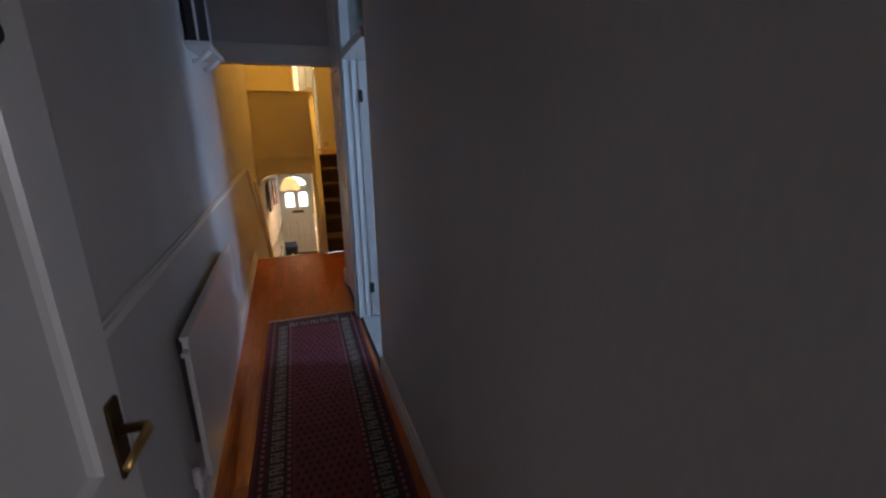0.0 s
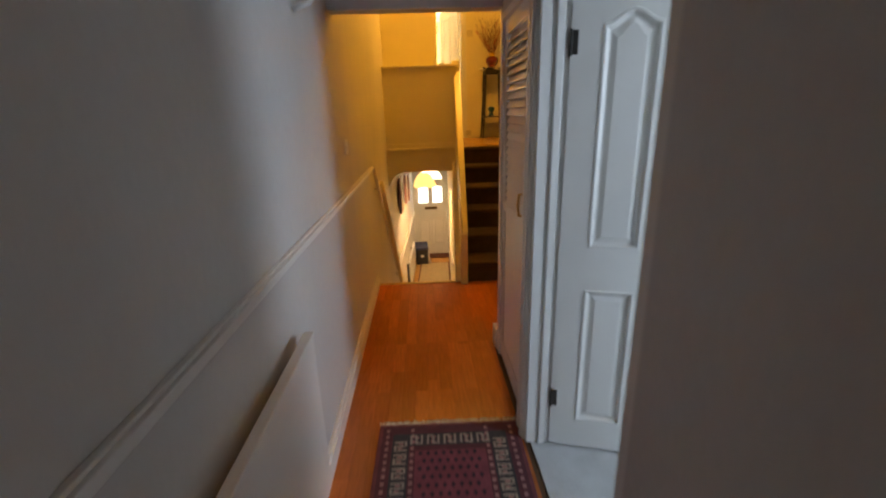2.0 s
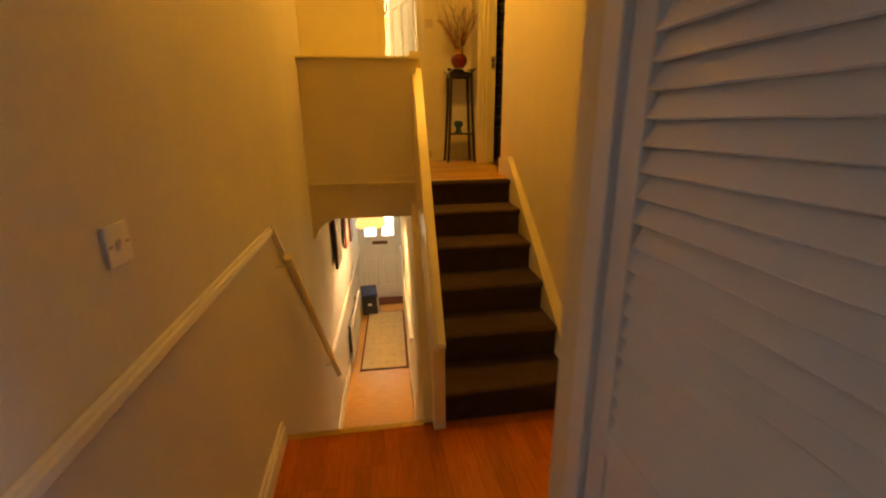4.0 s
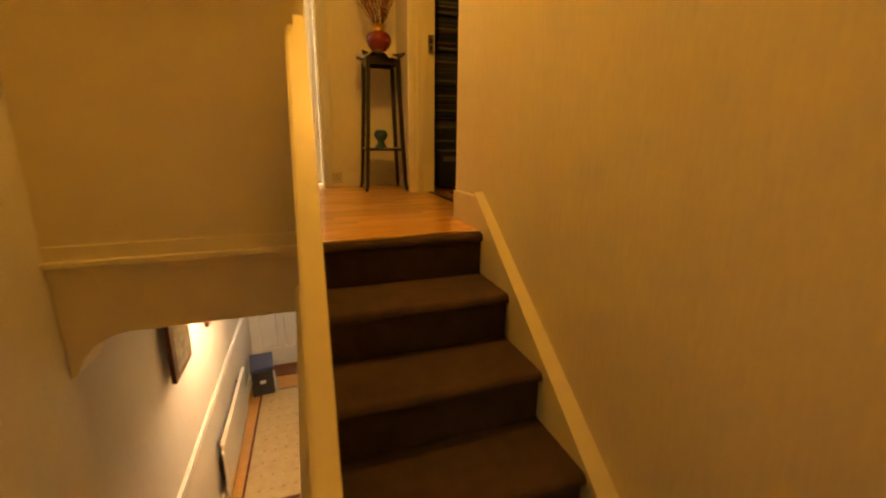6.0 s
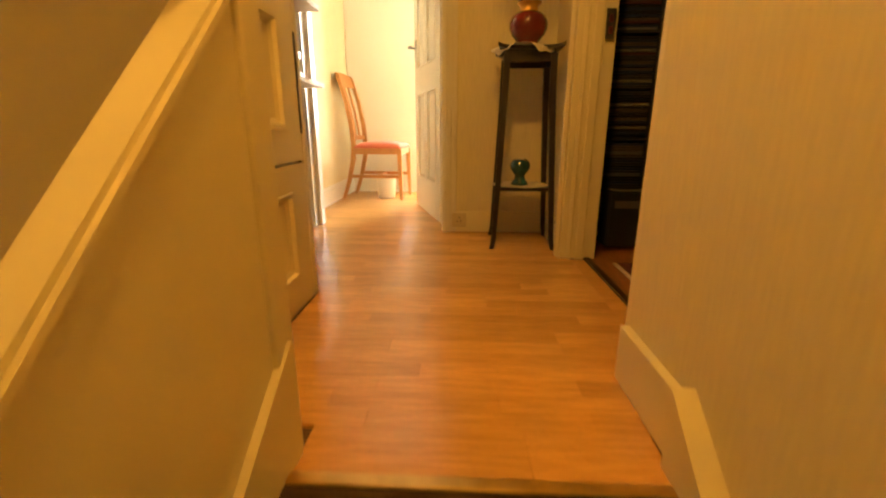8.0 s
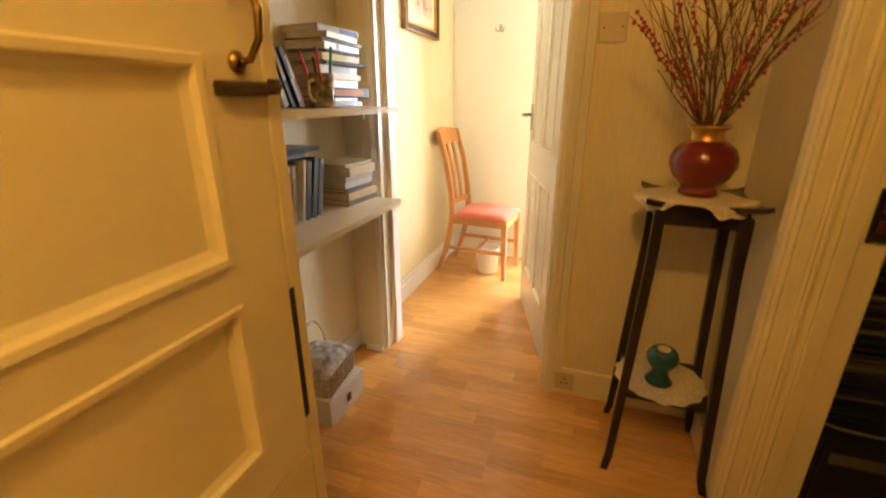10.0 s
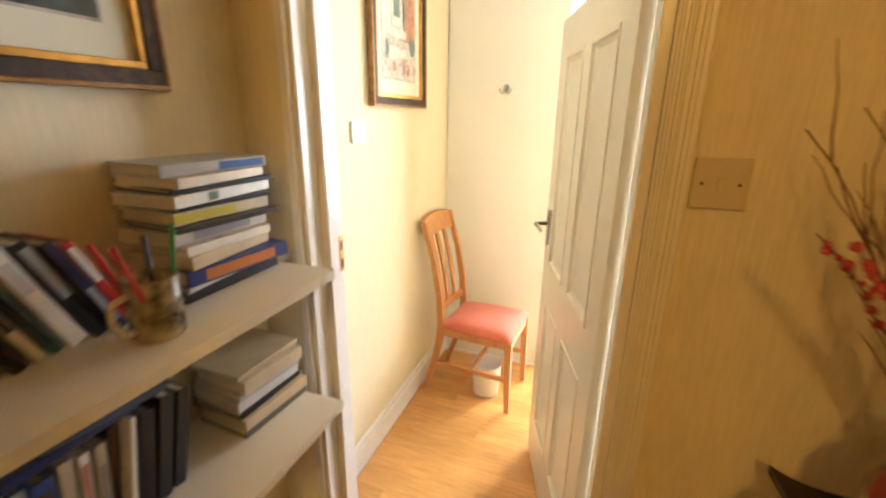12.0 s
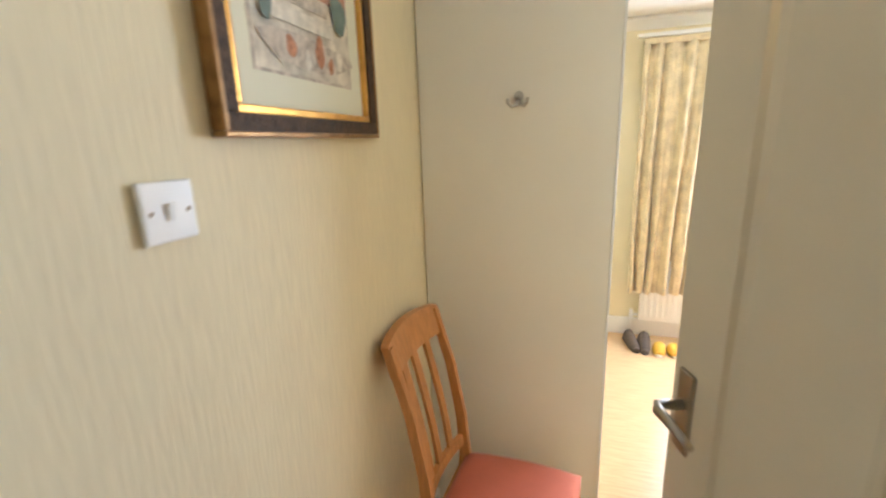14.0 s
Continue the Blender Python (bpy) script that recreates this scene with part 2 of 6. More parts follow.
    box(bm, -0.05, 10.56, UP - 0.1, 0.09, 12.9, CEIL_UP)
    fixed("wall_bedroom_left", bm, M["paint_cream"], "cream painted bedroom wall", "wall")
    fixed("wall_bedroom_right", box(B(), 4.0, 8.78, UP - 0.1, 4.12, 12.9, CEIL_UP), M["paint_cream"], "cream painted bedroom wall", "wall")
    fixed("wall_bedroom_near", box(B(), 1.84, 8.78, UP - 0.1, 4.0, 8.90, CEIL_UP), M["paint_cream"], "cream painted bedroom wall", "wall")
    bm = B()
    box(bm, 0.09, 12.68, UP - 0.1, 1.48, 12.85, CEIL_UP)
    box(bm, 3.10, 12.68, UP - 0.1, 4.0, 12.85, CEIL_UP)
    box(bm, 1.48, 12.68, UP - 0.1, 3.10, 12.85, UP + 0.62)
    box(bm, 1.48, 12.68, UP + 2.25, 3.10, 12.85, CEIL_UP)
    fixed("wall_bedroom_window", bm, M["paint_cream"], "cream bedroom wall with a window", "wall")
    # hall below
    bm = prism(B(), [(0.80, 6.95), (0.92, 6.95), (1.06, 10.75), (0.94, 10.75)], DOWN - 0.1, UP - 0.12)
    fixed("wall_hall_right", bm, c, "cream wall of the downstairs hall", "wall")
    bm = prism(B(), [(0.71, 5.42), (0.78, 5.42), (0.92, 6.95), (0.80, 6.95)], DOWN - 0.1, lambda x, y: 0.0 + max(0, (y - 5.42)) * 0.72)
    fixed("wall_under_stairs", bm, c, "cream wall beneath the stairs", "wall")
    bm = B()
    box(bm, 0.05, 10.76, DOWN - 0.1, 1.1, 10.88, UP - 0.12)
    fixed("wall_hall_end", bm, M["white_gloss"], "white end wall of the hall", "wall")
    # rooms that close the place
    bm = B()
    box(bm, -2.1, -3.6, -0.1, -2.0, 0.0, CEIL_LOW)
    box(bm, 2.6, -3.6, -0.1, 2.7, 0.0, CEIL_LOW)
    box(bm, -2.0, -3.6, -0.1, 2.6, -3.5, CEIL_LOW)
    box(bm, -2.0, -0.1, 0.0, 0.03, 0.0, CEIL_LOW)
    box(bm, 0.93, -0.1, 0.0, 2.6, 0.0, CEIL_LOW)
    box(bm, 0.03, -0.1, 2.05, 0.93, 0.0, CEIL_LOW)
    fixed("wall_back_room", bm, w, "plain white walls of the back room", "wall")
    bm = B()
    box(bm, 3.4, 0.0, -0.1, 3.5, 4.3, CEIL_LOW)
    box(bm, 1.01, 0.0, 0.0, 3.4, 0.1, CEIL_LOW)
    box(bm, 1.78, 4.14, 0.0, 3.4, 4.255, CEIL_LOW)
    fixed("wall_kitchen", bm, M["white_matt"], "plain white walls of the side room", "wall")
    # Dark colour carries the room's shade; the last piece is an added lining.
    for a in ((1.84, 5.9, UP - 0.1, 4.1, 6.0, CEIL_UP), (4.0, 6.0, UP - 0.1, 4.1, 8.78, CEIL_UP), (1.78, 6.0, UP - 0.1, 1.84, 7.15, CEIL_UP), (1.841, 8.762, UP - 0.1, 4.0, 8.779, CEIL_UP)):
        fixed("wall_study", box(B(), *a), M["study_wall"], "study wall coloured dark for the unlit room", "wall")


def ceilings():
    bm = B()
    box(bm, -2.0, -3.5, CEIL_LOW, 3.5, 4.2, CEIL_LOW + 0.1)
    tagged(part("ceiling_lower", bm, M["plaster"]), "white plaster corridor ceiling", "ceiling", kind="structure")
    bm = B()
    box(bm, -0.12, 4.2, CEIL_UP, 4.1, 12.9, CEIL_UP + 0.1)
    tagged(part("ceiling_upper", bm, M["plaster"]), "white plaster landing and bedroom ceiling", "ceiling", kind="structure")


def floors():
    bm = B()
    box(bm, -2.0, -3.5, -0.1, 0.90, 4.25, -0.008)
    box(bm, -0.04, 4.25, -0.1, 1.66, 5.40, -0.008)
    fixed("floor", bm, M["joint"], "amber laminate corridor floor", "floor")
    bm = B()
    box(bm, 0.90, 0.1, -0.1, 3.4, 4.14, 0.0)
    fixed("floor_kitchen", bm, M["lino"], "pale grey lino floor", "floor")
    bm = B()
    box(bm, 0.085, 6.92, UP - 0.1, 1.84, 8.9, UP - 0.008)
    box(bm, 0.86, 6.79, UP - 0.1, 1.63, 6.92, UP - 0.008)
    box(bm, 0.085, 8.9, UP - 0.1, 4.0, 12.7, UP - 0.008)
    fixed("floor_upper", bm, M["joint"], "honey laminate landing floor", "floor")
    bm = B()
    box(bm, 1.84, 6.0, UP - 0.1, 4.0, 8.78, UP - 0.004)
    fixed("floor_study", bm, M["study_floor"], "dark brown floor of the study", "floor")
    bm = B()
    box(bm, 0.0, 6.70, DOWN - 0.1, 1.06, 10.8, DOWN)
    fixed("floor_hall", bm, M["plank"], "amber laminate hall floor", "floor")


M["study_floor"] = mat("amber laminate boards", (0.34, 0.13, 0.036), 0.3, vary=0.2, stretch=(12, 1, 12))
# Wall colour holds the darkness of the unlit study.
M["study_wall"] = mat("study wall darkened for shade", (0.13, 0.085, 0.05), 0.8, vary=0.15)
walls()
ceilings()
floors()


# ---- stairs, landing front and partition ----
RISERS = [5.38 + 0.274 * i for i in range(6)]


def stairs_up():
    st = thing("staircase_up", "straight flight of six steps with dark brown carpet", "stairs", kind="structure")
    for i, y in enumerate(RISERS):
        z0, z1 = UP / 6 * i, UP / 6 * (i + 1)
        y1 = RISERS[i + 1] + 0.02 if i < 5 else 6.80
        left0 = 0.792 + (y - 5.38) * 0.066
        left1 = 0.792 + (y1 - 5.38) * 0.066
        bm = B()
        # profile with a rounded nosing
        prof = [(y + 0.004, z0 - (0.0 if i == 0 else 0.02)), (y + 0.004, z1 - 0.045)]
        for k in range(7):
            a = math.pi * (1.15 - k * 0.65 / 6)
            prof.append((y - 0.002 + 0.022 * math.cos(a) + 0.004, z1 - 0.0225 + 0.022 * math.sin(a)))
        prof += [(y + 0.05, z1), (y1, z1), (y1, z1 - 0.05), (y1, z0 - (0.0 if i == 0 else 0.02))]
        rows = []
        for s in (0, 1):
            rows.append([bm.verts.new(((left0 + (left1 - left0) * (py - y) / (y1 - y)) if s == 0 else 1.545 + (py - 5.38) * 0.03, py, pz)) for py, pz in prof])
        n = len(prof)
        for k in range(n):
            bm.faces.new((rows[0][k], rows[0][(k + 1) % n], rows[1][(k + 1) % n], rows[1][k]))
        bm.faces.new(rows[0][::-1])
        bm.faces.new(rows[1])
        bmesh.ops.recalc_face_normals(bm, faces=bm.faces[:])
        part("carpeted_step", bm, M["carpet"], st)
    bm = B()
    box(bm, 0.897, 6.762, UP, 1.588, 6.79, UP + 0.006, 0.002)
    part("nosing_strip", bm, M["brass"], st, "thin brass edging strip")


def sloped(name, x0, x1, y0, y1, z_at, low, high, material, label, category, parent=None):
    bm = prism(B(), [(x0, y0), (x1, y0), (x1, y1), (x0, y1)], lambda x, y: z_at(y) + low, lambda x, y: z_at(y) + high)
    if parent:
        return part(name, bm, material, parent, label)
    return fixed(name, bm, material, label, category)


def slope(y):
    return (y - 5.38) * (UP / 1.37)


def strings():
    cr = M["paint_cream"]
    # right stair string with its cap, ending at the landing skirting
    bm = prism(B(), [(1.542, 5.2), (1.63, 5.2), (1.63, 6.84), (1.591, 6.84)], lambda x, y: max(0.0, slope(y) - 0.35), lambda x, y: min(slope(y) + 0.16, UP + 0.16))
    fixed("trim_string_right", bm, cr, "cream gloss painted stair string", "trim")
    bm = prism(B(), [(1.546, 5.25), (1.63, 5.25), (1.63, 6.84), (1.588, 6.84)], lambda x, y: min(slope(y), UP + 0.005) + 0.135, lambda x, y: min(slope(y), UP + 0.005) + 0.165)
    fixed("trim_string_cap", bm, cr, "cream gloss cap of the stair string", "trim")
    # left string: thin board against the partition
    bm = prism(B(), [(0.790, 5.39), (0.806, 5.39), (0.902, 6.84), (0.884, 6.84)], lambda x, y: max(0.0, slope(y) - 0.35), lambda x, y: slope(y) + 0.17)
    fixed("trim_string_left", bm, cr, "cream gloss painted inner stair string", "trim")


def partition():
    p = thing("stair_partition", "cream painted half-height partition with a broad sloping handrail", "partition", kind="structure")

    def top(y):
        return 0.47 + (y - 5.33) * 0.985

    bm = prism(B(), [(0.762, 5.33), (0.789, 5.33), (0.885, 6.84), (0.832, 6.84)], lambda x, y: -0.05, lambda x, y: top(y))
    part("panel", bm, M["paint_cream"], p)
    bm = prism(B(), [(0.770, 5.318), (0.816, 5.318), (0.897, 6.86), (0.824, 6.86)], lambda x, y: top(y), lambda x, y: top(y) + 0.035)
    bmesh.ops.bevel(bm, geom=bm.edges[:], offset=0.008, segments=2, affect="EDGES")
    part("handrail", bm, M["paint_cream"], p, "broad glossy cream handrail cap")
    bm = B()
    box(bm, 0.750, 5.325, 0.0, 0.812, 5.375, 0.468, 0.003)
    part("newel", bm, M["paint_cream"], p)
    bm = B()
    box(bm, 0.806, 6.80, UP - 0.2, 0.894, 6.87, CEIL_UP - 1.55, 0.006)
    part("newel_top", bm, M["paint_cream"], p)


def landing_front():
    f = thing("landing_front", "cream boxed front of the landing above the descending stairs", "panel", kind="structure")
    bm = B()
    box(bm, 0.0, 6.76, 0.86, 0.85, 6.90, 2.0)
    part("body", bm, M["paint_cream"], f)
    for a in ((0.004, 6.745, 1.085, 0.84, 6.77, 1.112), (0.004, 6.732, 1.113, 0.84, 6.77, 1.135), (0.004, 6.752, 1.136, 0.84, 6.77, 1.185)):
        bm = B()
        box(bm, *a, 0.003)
        part("moulding", bm, M["paint_cream"], f)
    bm = B()
    box(bm, 0.0, 6.715, 2.0, 0.865, 6.95, 2.022, 0.006)
    part("ledge", bm, M["paint_cream"], f, "thin glossy cream ledge on top")
    # underside over the stairs
    bm = B()
    box(bm, 0.02, 6.90, 0.86, 0.93, 10.76, UP - 0.1)
    fixed("soffit", bm, M["plaster"], "white soffit over the hall", "soffit")
    # rounded fillet between soffit and wall
    bm = B()
    tri = [(0.0, 0.86), (0.22, 0.86), (0.165, 0.848), (0.11, 0.82), (0.07, 0.775), (0.045, 0.72), (0.0, 0.68)]
    a = [bm.verts.new((x, 6.765, z)) for x, z in tri]
    b = [bm.verts.new((x + 0.01, 6.92, z)) for x, z in tri]
    bm.faces.new(a[::-1])
    bm.faces.new(b)
    for i in range(len(tri)):
        bm.faces.new((a[i], a[(i + 1) % len(tri)], b[(i + 1) % len(tri)], b[i]))
    bmesh.ops.recalc_face_normals(bm, faces=bm.faces[:])
    part("corbel", bm, M["paint_cream"], f)


def stairs_down():
    st = thing("staircase_down", "flight of wooden steps going down to the hall", "stairs", kind="structure")
    for i in range(8):
        z = -0.18 * (i + 1)
        y0 = 5.40 + 0.185 * i
        bm = B()
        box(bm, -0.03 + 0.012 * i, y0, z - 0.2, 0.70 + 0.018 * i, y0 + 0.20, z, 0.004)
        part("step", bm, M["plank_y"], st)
    bm = B()
    box(bm, -0.03, 5.375, -0.02, 0.70, 5.415, 0.006, 0.003)
    part("nosing_strip", bm, M["brass"], st, "dull metal floor edging")


stairs_up()
strings()
partition()
landing_front()
stairs_down()


# ---- panelled doors ----
def leaf(name, parent, width, height, panels, material, depth=0.04, recess=0.012, mould=0.028, raised=0.0, proud=0.003, arch=0.0):
    """A door leaf in its own plane: x along the width from the hinge, y through the thickness, z up. panels: (x0, z0, x1, z1)."""
    bm = B()
    xs = sorted({0.0, width, *(p[0] for p in panels), *(p[2] for p in panels)})
    zs = sorted({0.0, height, *(p[1] for p in panels), *(p[3] for p in panels)})
    for side in (-1, 1):
        grid = {}

        def v(x, y, z):
            key = (round(x, 4), round(y, 4), round(z, 4))
            if key not in grid:
                grid[key] = bm.verts.new((x, y, z))
            return grid[key]

        d = depth / 2 * side
        for xa, xb in zip(xs, xs[1:]):
            for za, zb in zip(zs, zs[1:]):
                if any(p[0] <= xa and xb <= p[2] and p[1] <= za and zb <= p[3] for p in panels):
                    continue
                bm.faces.new((v(xa, d, za), v(xb, d, za), v(xb, d, zb), v(xa, d, zb)))
        for x0, z0, x1, z1 in panels:
            loops = [(0, d), (0.003, d + side * proud), (mould * 0.45, d + side * proud * 0.8), (mould * 0.6, d - side * recess * 0.5), (mould, d - side * recess)]
            if raised:
                loops += [(mould + 0.008, d - side * recess), (mould + 0.026, d - side * (recess - raised))]
            prev = None
            for inset, y in loops:
                ring = [v(x0 + inset, y, z0 + inset), v(x1 - inset, y, z0 + inset)]
                if arch and z1 > height * 0.6:
                    for k in range(9):
                        u = 1 - k / 4
                        ring.append(v((x0 + x1) / 2 + u * ((x1 - x0) / 2 - inset), y, z1 - inset - arch * (0.5 - 0.5 * math.cos(math.pi * u))))
                else:
                    ring += [v(x1 - inset, y, z1 - inset), v(x0 + inset, y, z1 - inset)]
                n = len(ring)
                if prev:
                    for k in range(n):
                        bm.faces.new((prev[k], prev[(k + 1) % n], ring[(k + 1) % n], ring[k]))
                elif n > 4:
                    bm.faces.new([v(x1, d, z1)] + ring[6:1:-1])
                    bm.faces.new([v(x0, d, z1)] + ring[:5:-1][:5])
                prev = ring
            bm.faces.new(prev)
    h = depth / 2
    for x0, z0, x1, z1 in ((0, 0, width, 0), (0, height, width, height), (0, 0, 0, height), (width, 0, width, height)):
        bm.faces.new([bm.verts.new(c) for c in ((x0, -h, z0), (x1, -h, z1), (x1, h, z1), (x0, h, z0))])
    bmesh.ops.remove_doubles(bm, verts=bm.verts[:], dist=0.0004)
    bmesh.ops.recalc_face_normals(bm, faces=bm.faces[:])
    return part(name, bm, material, parent)


def lever(parent, x, z, side, toward, material, plate_material, plate_h=0.15, lever_len=0.10):
    """A lever handle on a long plate, on the face at y = side * 0.02."""
    y = side * 0.02
    bm = B()
    box(bm, x - 0.02, min(y, y + side * 0.008), z - plate_h * 0.6, x + 0.02, max(y, y + side * 0.008), z + plate_h * 0.4, 0.003)
    h = part("handle_plate", bm, plate_material, parent)
    bm = B()
    tube(bm, [(x, y + side * 0.006, z), (x, y + side * 0.05, z), (x + toward * 0.015, y + side * 0.056, z), (x + toward * lever_len * 0.6, y + side * 0.056, z + 0.002), (x + toward * lever_len, y + side * 0.05, z - 0.008)], [0.009, 0.009, 0.0095, 0.008, 0.006], 10)
    part("handle", bm, material, h)


def hinge_part(parent, x, z, side, material):
    bm = B()
    rod(bm, (x, side * 0.022, z - 0.045), (x, side * 0.022, z + 0.045), 0.0055)
    box(bm, x, min(0, side * 0.022), z - 0.04, x + 0.025, max(0, side * 0.022), z + 0.04)
    part("hinge", bm, material, parent)


def doors():
    wg = M["white_gloss"]
    # door of the room the walk begins in, folded back along the corridor's left wall
    d = thing("door_1", "white panelled door standing open against the wall", "door", pose(0.045, 0.06, 0.01, 0, 0, 87.0), kind="structure")
    leaf("leaf", d, 0.80, 1.98, [(0.10, 0.20, 0.70, 0.78), (0.10, 0.95, 0.70, 1.86)], wg)
    lever(d, 0.755, 1.0, -1, -1, M["brass"], M["dark_brass"])
    part("bolt_knob", moved(lathe(B(), [(0.022, 0.0), (0.03, 0.008), (0.03, 0.03), (0.018, 0.045)], 16), pose(0.665, -0.021, 1.625, 90, 0, 0) @ Matrix.Scale(0.7, 4)), M["black"], d, "black door knob")
    # four-panel door of the side room, hinged on the far jamb, swung into the room
    d = thing("door_2", "white four-panel door standing open into the side room", "door", pose(0.985, 3.305, 0.012, 0, 0, -16.0), kind="structure")
    w, h = 0.71, 1.955
    cols = ((0.108, 0.300), (0.405, 0.597))
    leaf("leaf", d, w, h, [(a, z0, b, z1) for a, b in cols for z0, z1 in ((0.14, 0.785), (0.965, 1.82))], wg, recess=0.012, mould=0.022, raised=0.007, proud=0.004, arch=0.045)
    for z in (0.25, 1.72):
        hinge_part(d, 0.0, z, -1, M["rad_iron"])
    f = thing("door_frame_2", "white gloss door frame with a fanlight above", "door frame", kind="structure")
    for a in ((0.875, 3.302, 0.0, 1.03, 3.345, 2.42), (0.862, 3.325, 0.0, 0.888, 3.44, 2.44), (0.852, 3.338, 0.0, 0.864, 3.366, 2.43), (0.856, 3.400, 0.0, 0.864, 3.436, 2.43), (0.93, 3.290, 0.0, 0.96, 3.304, 1.975), (0.893, 2.442, 0.0, 1.03, 2.49, 2.42), (0.875, 2.49, 1.975, 1.03, 3.302, 2.03), (0.870, 2.49, 2.37, 1.03, 3.302, 2.42)):
        bm = B()
        box(bm, *a, 0.004)
        part("jamb", bm, wg, f)
    # plain glazing bead above the door
    bm = B()
    box(bm, 0.94, 2.49, 2.03, 0.948, 3.302, 2.37)
    g = part("fanlight", bm, M["fan_glass"], f, "dim greenish fanlight pane")
    g.visible_shadow = False
    # lobby door with a lever handle
    d = thing("door_3", "cream white panelled door standing open into the lobby", "door", pose(1.079, 8.9605, UP + 0.012, 0, 0, 106.9), kind="structure")
    leaf("leaf", d, 0.80, 1.97, [(x0, z0, x1, z1) for x0, x1 in ((0.11, 0.36), (0.44, 0.69)) for z0, z1 in ((0.24, 0.86), (1.03, 1.84))], M["door_white"], mould=0.030, recess=0.013, proud=0.004)
    lever(d, 0.755, 1.19, 1, -1, M["chrome"], M["chrome"])
    f = thing("door_frame_3", "white gloss lobby door frame", "door frame", kind="structure")
    for a in ((0.224, 8.813, UP, 0.250, 8.825, UP + 2.06), (0.2485, 8.895, UP, 0.284, 8.965, UP + 2.03), (0.2485, 8.83, UP, 0.262, 8.895, UP + 2.03),
              (1.090, 8.765, UP, 1.115, 8.955, UP + 2.03), (1.085, 8.745, UP, 1.108, 8.765, UP + 2.06), (1.108, 8.736, UP, 1.140, 8.765, UP + 2.06), (1.140, 8.744, UP, 1.172, 8.765, UP + 2.06), (1.114, 8.731, UP, 1.121, 8.736, UP + 2.06), (1.127, 8.731, UP, 1.134, 8.736, UP + 2.06), (1.150, 8.740, UP, 1.160, 8.744, UP + 2.06), (0.262, 8.80, UP + 2.0, 1.09, 8.829, UP + 2.07)):
        bm = B()
        box(bm, *a, 0.004)
        part("jamb", bm, wg if a[0] < 0.9 else M["door_white"], f)
    bm = B()
    box(bm, 0.2835, 8.943, UP + 1.16, 0.2855, 8.966, UP + 1.275)
    part("strike_plate", bm, M["brass"], f, "worn brass strike plate")
    for z in (1.185, 1.245):
        bm = B()
        box(bm, 0.2852, 8.948, UP + z - 0.016, 0.2862, 8.961, UP + z + 0.016)
        part("strike_hole", bm, M["black"], f)
    # doorway of the dark study
    f = thing("door_frame_4", "cream moulded door frame of the dark study", "door frame", kind="structure")
    for a in ((1.69, 8.20, UP, 1.725, 8.30, UP + 2.1), (1.676, 8.208, UP, 1.69, 8.222, UP + 2.1), (1.672, 8.232, UP, 1.69, 8.252, UP + 2.1), (1.676, 8.262, UP, 1.69, 8.276, UP + 2.1), (1.680, 8.284, UP, 1.69, 8.297, UP + 2.1), (1.72, 8.195, UP, 1.86, 8.245, UP + 2.05), (1.728, 8.187, UP, 1.744, 8.195, UP + 2.03), (1.760, 8.183, UP, 1.802, 8.195, UP + 2.03), (1.632, 7.151, UP, 1.70, 7.185, UP + 2.1), (1.70, 7.153, UP, 1.86, 7.183, UP + 2.03), (1.69, 7.186, UP + 2.03, 1.86, 8.194, UP + 2.11)):
        bm = B()
        box(bm, *a, 0.006)
        part("jamb", bm, M["paint_cream"], f)
    bm = B()
    box(bm, 1.806, 8.180, UP + 0.985, 1.846, 8.183, UP + 1.105)
    part("strike_plate", bm, M["chrome"], f)
    for z in (1.02, 1.065):
        part("strike_hole", box(B(), 1.818, 8.1788, UP + z - 0.015, 1.836, 8.1802, UP + z + 0.015), M["hall_frame"], f)
    bm = B()
    box(bm, 1.808, 7.185, UP, 1.836, 8.195, UP + 0.009, 0.003)
    part("threshold_bar", bm, M["dark_brass"], f, "dark metal threshold bar")


M["hall_frame"] = mat("dark red wood", (0.11, 0.026, 0.016), 0.4, vary=0.3)
M["rad_iron"] = mat("dull dark iron", (0.05, 0.045, 0.04), 0.6, metal=0.4, vary=0.2, scale=40)
M["fan_glass"] = mat("greenish pane", (0.25, 0.27, 0.2), 0.15)
M["door_white"] = mat("cream white gloss paint", (0.80, 0.76, 0.66), 0.25, vary=0.03, scale=3)
doors()


